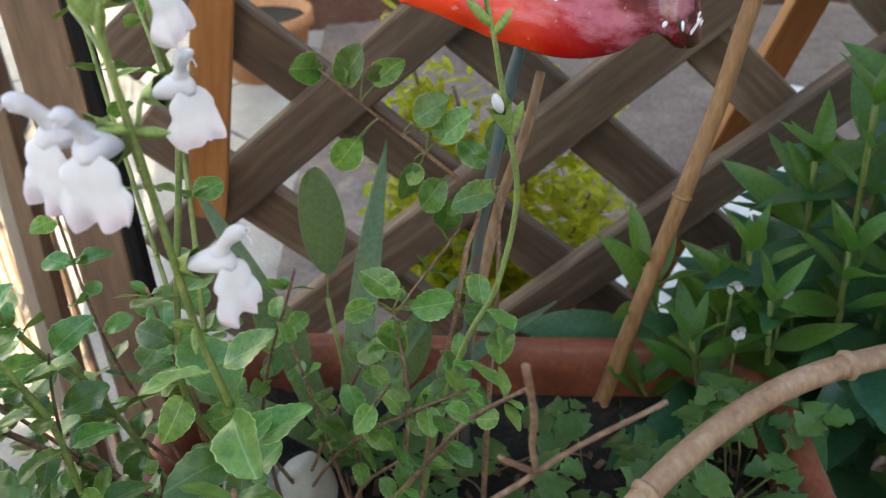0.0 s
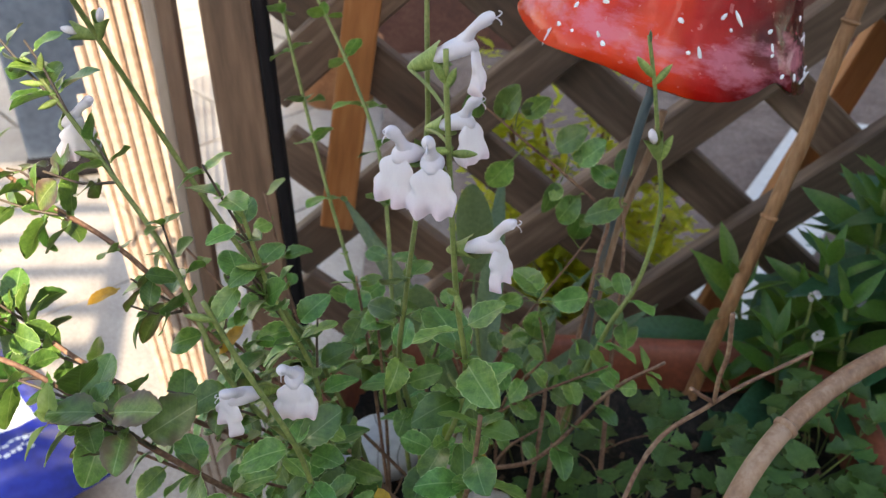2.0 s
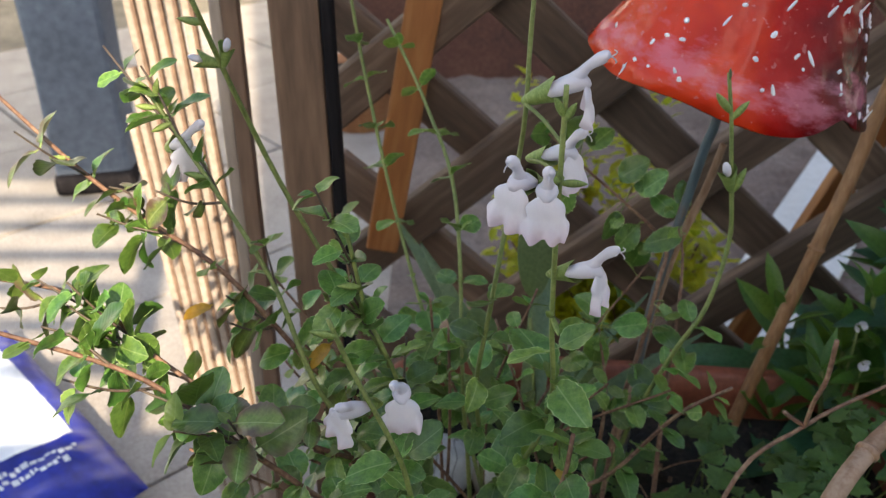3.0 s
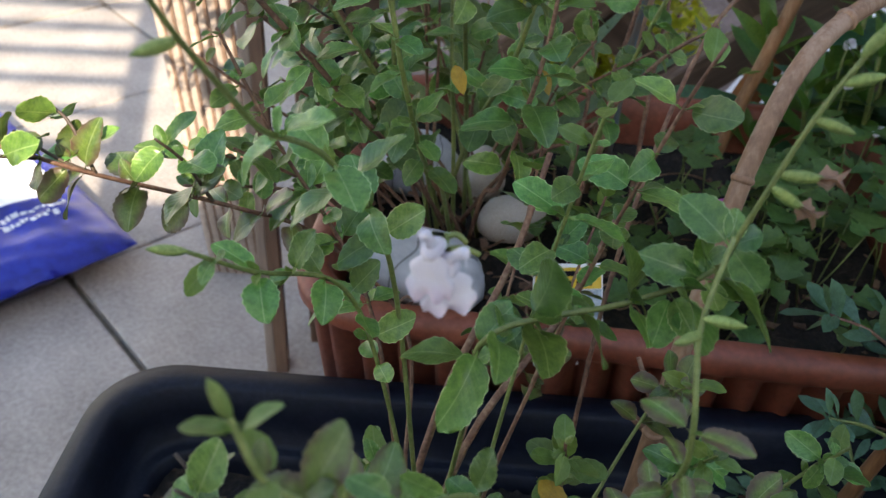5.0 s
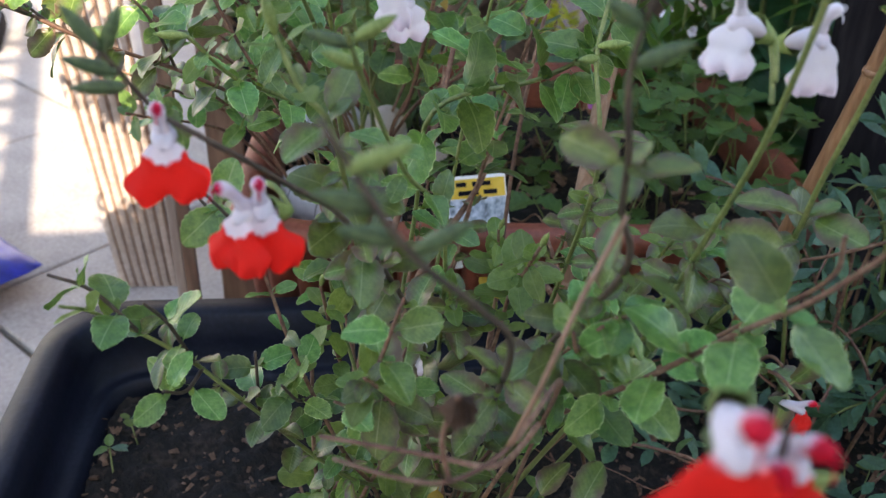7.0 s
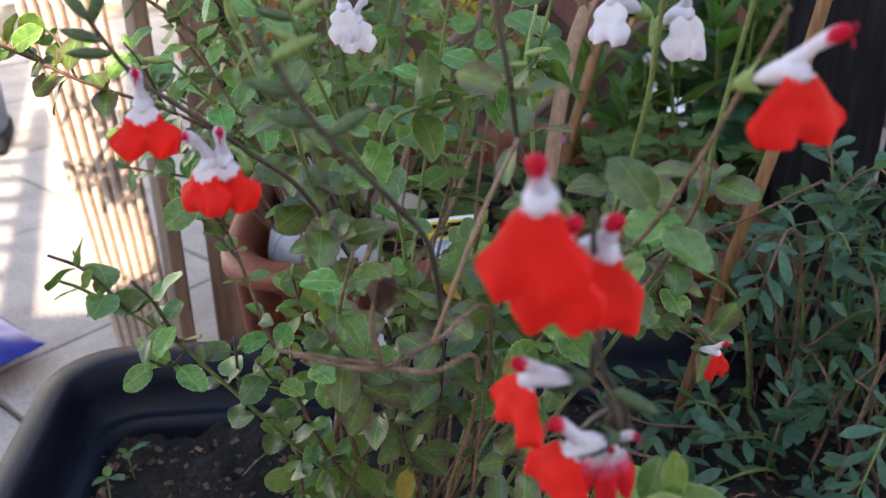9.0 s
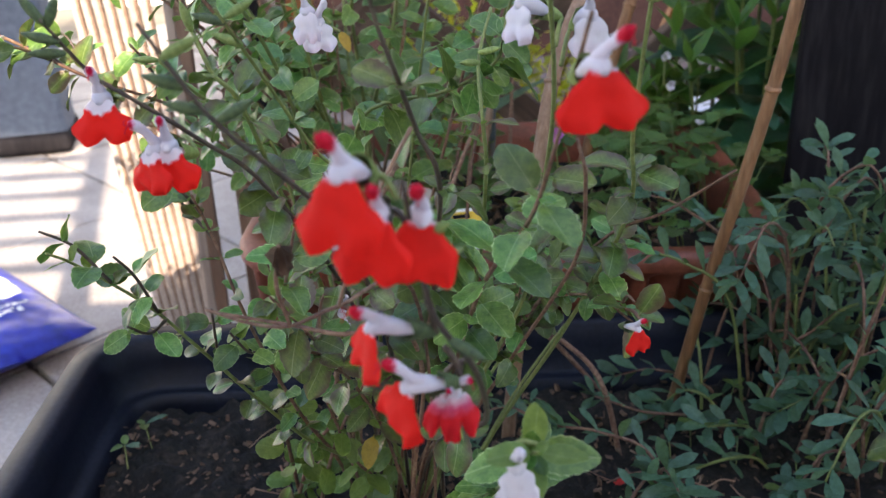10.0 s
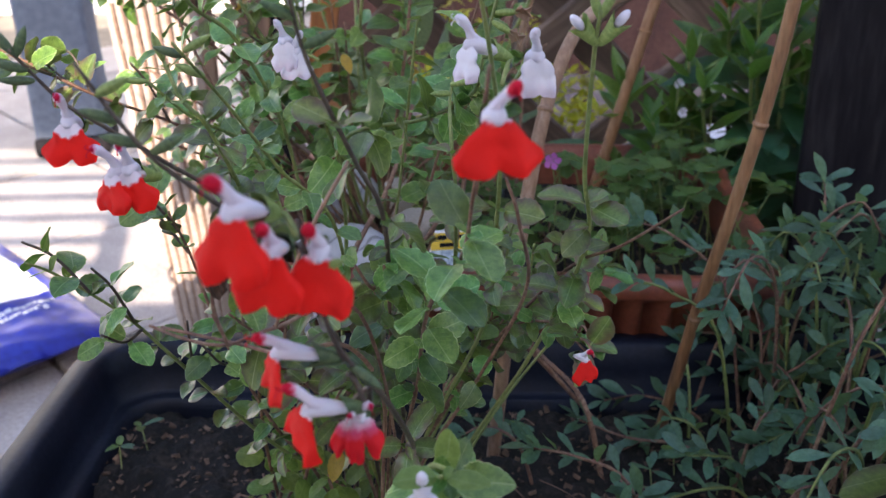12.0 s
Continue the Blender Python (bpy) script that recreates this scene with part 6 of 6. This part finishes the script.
def narrow_plant():
    """Long lax shoots that rise, arch over and sprawl, with pairs of spoon-shaped leaves and tufts at the tips."""
    t = thing("narrow_leaved_plant", "sprawling grey-green plant with narrow leaves in the black tub", "plant")
    r = random.Random(8)
    for k in range(68):
        far = k % 5 < 3 or k > 47
        bx, by = (r.uniform(0.27, 0.39), r.uniform(0.24, 0.3)) if k > 47 else (r.uniform(0.25, 0.385), r.uniform(0.14, 0.29)) if far else (r.uniform(0.1, 0.37), r.uniform(0.04, 0.28))
        a, reach = r.uniform(0, 6.3), r.uniform(0.05, 0.13)
        tx, ty = bx + math.cos(a) * reach, by + math.sin(a) * reach * 0.8
        tx = min(tx, 0.46)
        top = (0.36 if k > 47 else 0.3) + (r.random() ** 0.8) * (0.12 if k > 47 else 0.2 * min(1, max(0, (tx - 0.2) / 0.16)) if far else 0.05)
        path = smooth_path([(bx, by, 0.235), (bx * 0.7 + tx * 0.3, by * 0.7 + ty * 0.3, 0.25 + (top - 0.25) * 0.75), (bx * 0.3 + tx * 0.7, by * 0.3 + ty * 0.7, top), (tx, ty, top - r.uniform(-0.02, 0.03))], 5)
        part("stem", tube(path, lambda u: 0.0016 - 0.0008 * u, 5), M_TWIG if r.random() < 0.6 else M_STEM, t)
        n = len(path)
        turn = r.uniform(0, 3)
        for i in list(range(4, n - 2, 2)) + [n - 2, n - 1]:
            d = (path[i] - path[i - 1]).normalized()
            side = d.cross(Vector((0.1, 0.2, 1))).normalized()
            lift = side.cross(d)
            for j in range(2 if i < n - 2 else 4):
                b = turn + math.pi * j + (j > 1) * 1.5
                place_leaf(t, L_NARROW, path[i], side * math.cos(b) + lift * (math.sin(b) * 0.6 + 0.25) + d * r.uniform(0.3, 0.9), r.uniform(0.65, 1.15), up=(0, -0.3, 1), roll=r.uniform(-0.6, 0.6))
            turn += 1.57
    return t


narrow_plant()


def herb_patch():
    t = thing("herb_patch", "low leafy herbs and seedlings covering the trough soil", "plant")
    r = random.Random(4)
    for k in range(95):
        x, y = r.uniform(0.05, 0.345), r.uniform(0.36, 0.6)
        if x < 0.13 and y < 0.44:
            continue
        h = r.uniform(0.015, 0.05) + (0.05 * r.random() if x > 0.15 else 0)
        base, top = Vector((x, y, 0.34)), Vector((x + r.uniform(-0.03, 0.03), y + r.uniform(-0.03, 0.02), 0.345 + h))
        part("stalk", tube([base, base.lerp(top, 0.5) + Vector((0.002, 0, 0)), top], 0.0008, 4), M_STEM, t)
        for j in range(3):
            a = r.uniform(0, 6.3) if j == 0 else a + 2.1
            place_leaf(t, L_HERB, top, Vector((math.cos(a), math.sin(a), r.uniform(0.0, 0.35))), r.uniform(0.7, 1.25))
    return t


herb_patch()


def strap_plant():
    t = thing("strap_leaved_plant", "clump of grey-green strap leaves in the trough", "plant")
    for x, y, dx, dy, s in ((0.03, 0.6, -0.2, 0.1, 1.0), (0.035, 0.6, 0.25, -0.1, 0.9), (0.02, 0.61, -0.5, -0.2, 0.85), (0.04, 0.61, 0.1, 0.3, 1.1), (0.03, 0.59, 0.0, -0.4, 0.8), (0.025, 0.62, -0.3, 0.3, 1.1), (0.05, 0.6, 0.5, 0.0, 0.8)):
        place_leaf(t, L_STRAP, (x, y, 0.345), (dx, dy, 1.0), s, up=(-dx, -dy - 0.3, 0.3))
    broad_set = leaf_set("leaf", M_STRAP, 2, 0.11, 0.034, blunt=(0.6, 0.5), rows=13, tooth=0.0, stalk=0.2, droop=0.08, fold=0.3)
    for x, y, z, dx, s in ((0.036, 0.6, 0.5, 0.08, 0.85), (0.075, 0.6, 0.4, 0.35, 0.75), (0.015, 0.6, 0.42, -0.2, 0.8)):
        part("leaf_stalk", tube([(0.05, 0.62, 0.335), (x * 0.5 + 0.025, y, z * 0.5 + 0.17), (x, y, z)], 0.0018, 5), M_STEM, t)
        place_leaf(t, broad_set, (x, y, z), (dx, 0.1, 1.0), s, up=(0, -1, 0.2))
    return t


strap_plant()


def cranesbill():
    t = thing("small_mauve_flower", "single small five-petalled mauve flower on a thin stalk", "flower")
    c = Vector((0.142, 0.352, 0.478))
    part("stalk", tube(smooth_path([(0.15, 0.4, 0.34), (0.15, 0.37, 0.43), c], 5), 0.0006, 4), M_STEM, t)
    petal = finish(leaf_bm(0.008, 0.0055, widest=0.65, tooth=0.0, droop=-0.1, fold=0.1, rows=6), "petal", M_PURPLE)
    for k in range(5):
        a = 2 * math.pi * k / 5
        part("petal", petal, parent=t, m=Matrix.Translation(c) @ frame_from((math.cos(a), -0.25, math.sin(a)), (0, -1, 0.3)))
    return t


cranesbill()


def golden_shrub():
    t = thing("golden_shrub", "yellow-green shrub behind the trellis", "shrub")
    r = random.Random(6)
    for k in range(26):
        bx, by = 0.21 + r.uniform(-0.05, 0.05), 1.1 + r.uniform(-0.04, 0.04)
        top = Vector((r.uniform(0.06, 0.36), 1.08 + r.uniform(-0.08, 0.1), r.uniform(0.12, 0.53)))
        path = smooth_path([(bx, by, 0.0), Vector((bx, by, 0)).lerp(top, 0.55), top], 8)
        part("stem", tube(path, 0.002, 4), M_TWIG, t)
        for i in range(5, len(path)):
            for j in range(16):
                place_leaf(t, L_GOLD, path[i] + Vector((r.uniform(-1, 1), r.uniform(-1, 1), r.uniform(-1, 1))) * 0.03, Vector((r.uniform(-1, 1), r.uniform(-1, 0.5), r.uniform(-0.2, 1))), r.uniform(0.5, 1.1))
    return t


golden_shrub()
for q, d in (((-0.021, 0.333, 0.572), (0.3, -0.5, -0.9)), ((-0.1, 0.43, 0.6), (-0.6, -0.4, -0.4)), ((0.03, 0.38, 0.55), (0.2, -0.6, -0.6)), ((-0.17, 0.44, 0.62), (-0.5, -0.5, 0.1)), ((0.02, 0.15, 0.47), (0.5, -0.5, -0.3)), ((-0.01, 0.06, 0.42), (-0.3, -0.8, -0.5))):
    place_leaf(mid_bush, L_OLD, q, d, rng.uniform(0.8, 1.1))
tagged(twig([(0.098, 0.28, 0.37), (0.14, 0.28, 0.32), (0.191, 0.275, 0.258)], 0.0022, "short bare woody twig lying in the tub"))


def fallen_petals():
    r = random.Random(14)
    petal = finish(leaf_bm(0.011, 0.009, blunt=(0.4, 0.4), rows=8, tooth=0.05, droop=-0.3, fold=0.3), "fallen_petal", petal_material("faded_red_petal", (0.6, 0.02, 0.015), (0.65, 0.06, 0.05), -0.01, 0.01))
    for x, y, z in ((-0.05, 0.47, 0.375), (-0.08, 0.42, 0.36), (0.09, 0.52, 0.352), (0.15, 0.16, 0.288)):
        ob = part("fallen_petal", petal, m=Matrix.Translation((x, y, z)) @ frame_from((r.uniform(-1, 1), r.uniform(-1, 0), 0.1)))
        tagged(ob, "fallen faded red petal lying on the soil", "petal", group="fallen petals")


fallen_petals()


def far_flowers():
    """Small white flowers of a plant beyond the trough."""
    t = thing("white_flowered_plant", "slender plant with tiny white flowers beyond the trough", "plant")
    r = random.Random(15)
    petal = finish(leaf_bm(0.007, 0.006, blunt=(0.5, 0.45), rows=6, tooth=0.0, droop=-0.1, fold=0.1), "petal", M_WHITE)
    for x, y, z in FAR_WHITE:
        part("stem", tube(smooth_path([(x + 0.02, y + 0.05, 0.06), (x + 0.012, y + 0.02, z * 0.6), (x, y, z)], 6), 0.0012, 5), M_STEM, t)
        for k in range(5):
            a = 2 * math.pi * k / 5 + r.random()
            part("petal", petal, parent=t, m=Matrix.Translation((x, y, z)) @ frame_from((math.cos(a), -0.5, math.sin(a)), (0, -1, 0.3)))
        for k in range(4):
            a = r.uniform(0, 6.3)
            place_leaf(t, L_NARROW, Vector((x + 0.012, y + 0.02, z * (0.6 + 0.09 * k))), (math.cos(a), math.sin(a), 0.4), 1.6)
    return t


FAR_WHITE = ((0.325, 0.633, 0.47), (0.364, 0.63, 0.466), (0.327, 0.615, 0.442), (0.356, 0.594, 0.408))
far_flowers()
broad = thing("broad_leaved_seedling", "seedling with a broad olive-green leaf in the black tub", "plant")
part("stalk", tube(smooth_path([(0.35, 0.14, 0.24), (0.345, 0.125, 0.3), (0.34, 0.112, 0.352)], 5), 0.0015, 5), M_STEM, broad)
place_leaf(broad, leaf_set("leaf", M_LEAF_TINGED, 1, 0.06, 0.022, blunt=(0.5, 0.6), rows=13, tooth=0.02), (0.34, 0.112, 0.352), (-1, -0.3, 0.05), 1.0, up=(0, -0.2, 1))
join_rest()

# ---------------------------------------------------------------- pieces of the setting
for i in range(-5, 6):
    for j in range(-5, 7):
        c = TURN @ Vector(((i + 0.5) * SLAB, (j + 0.5) * SLAB, 0))
        if -2.4 < c.x + 0.0 < 2.4 and -1.6 < c.y < 2.9:
            part("slab", slab_me, parent=pavement, m=Matrix.Translation((0, 0, rng.uniform(-0.002, 0.002))) @ TURN @ Matrix.Translation((i * SLAB, j * SLAB, 0)))
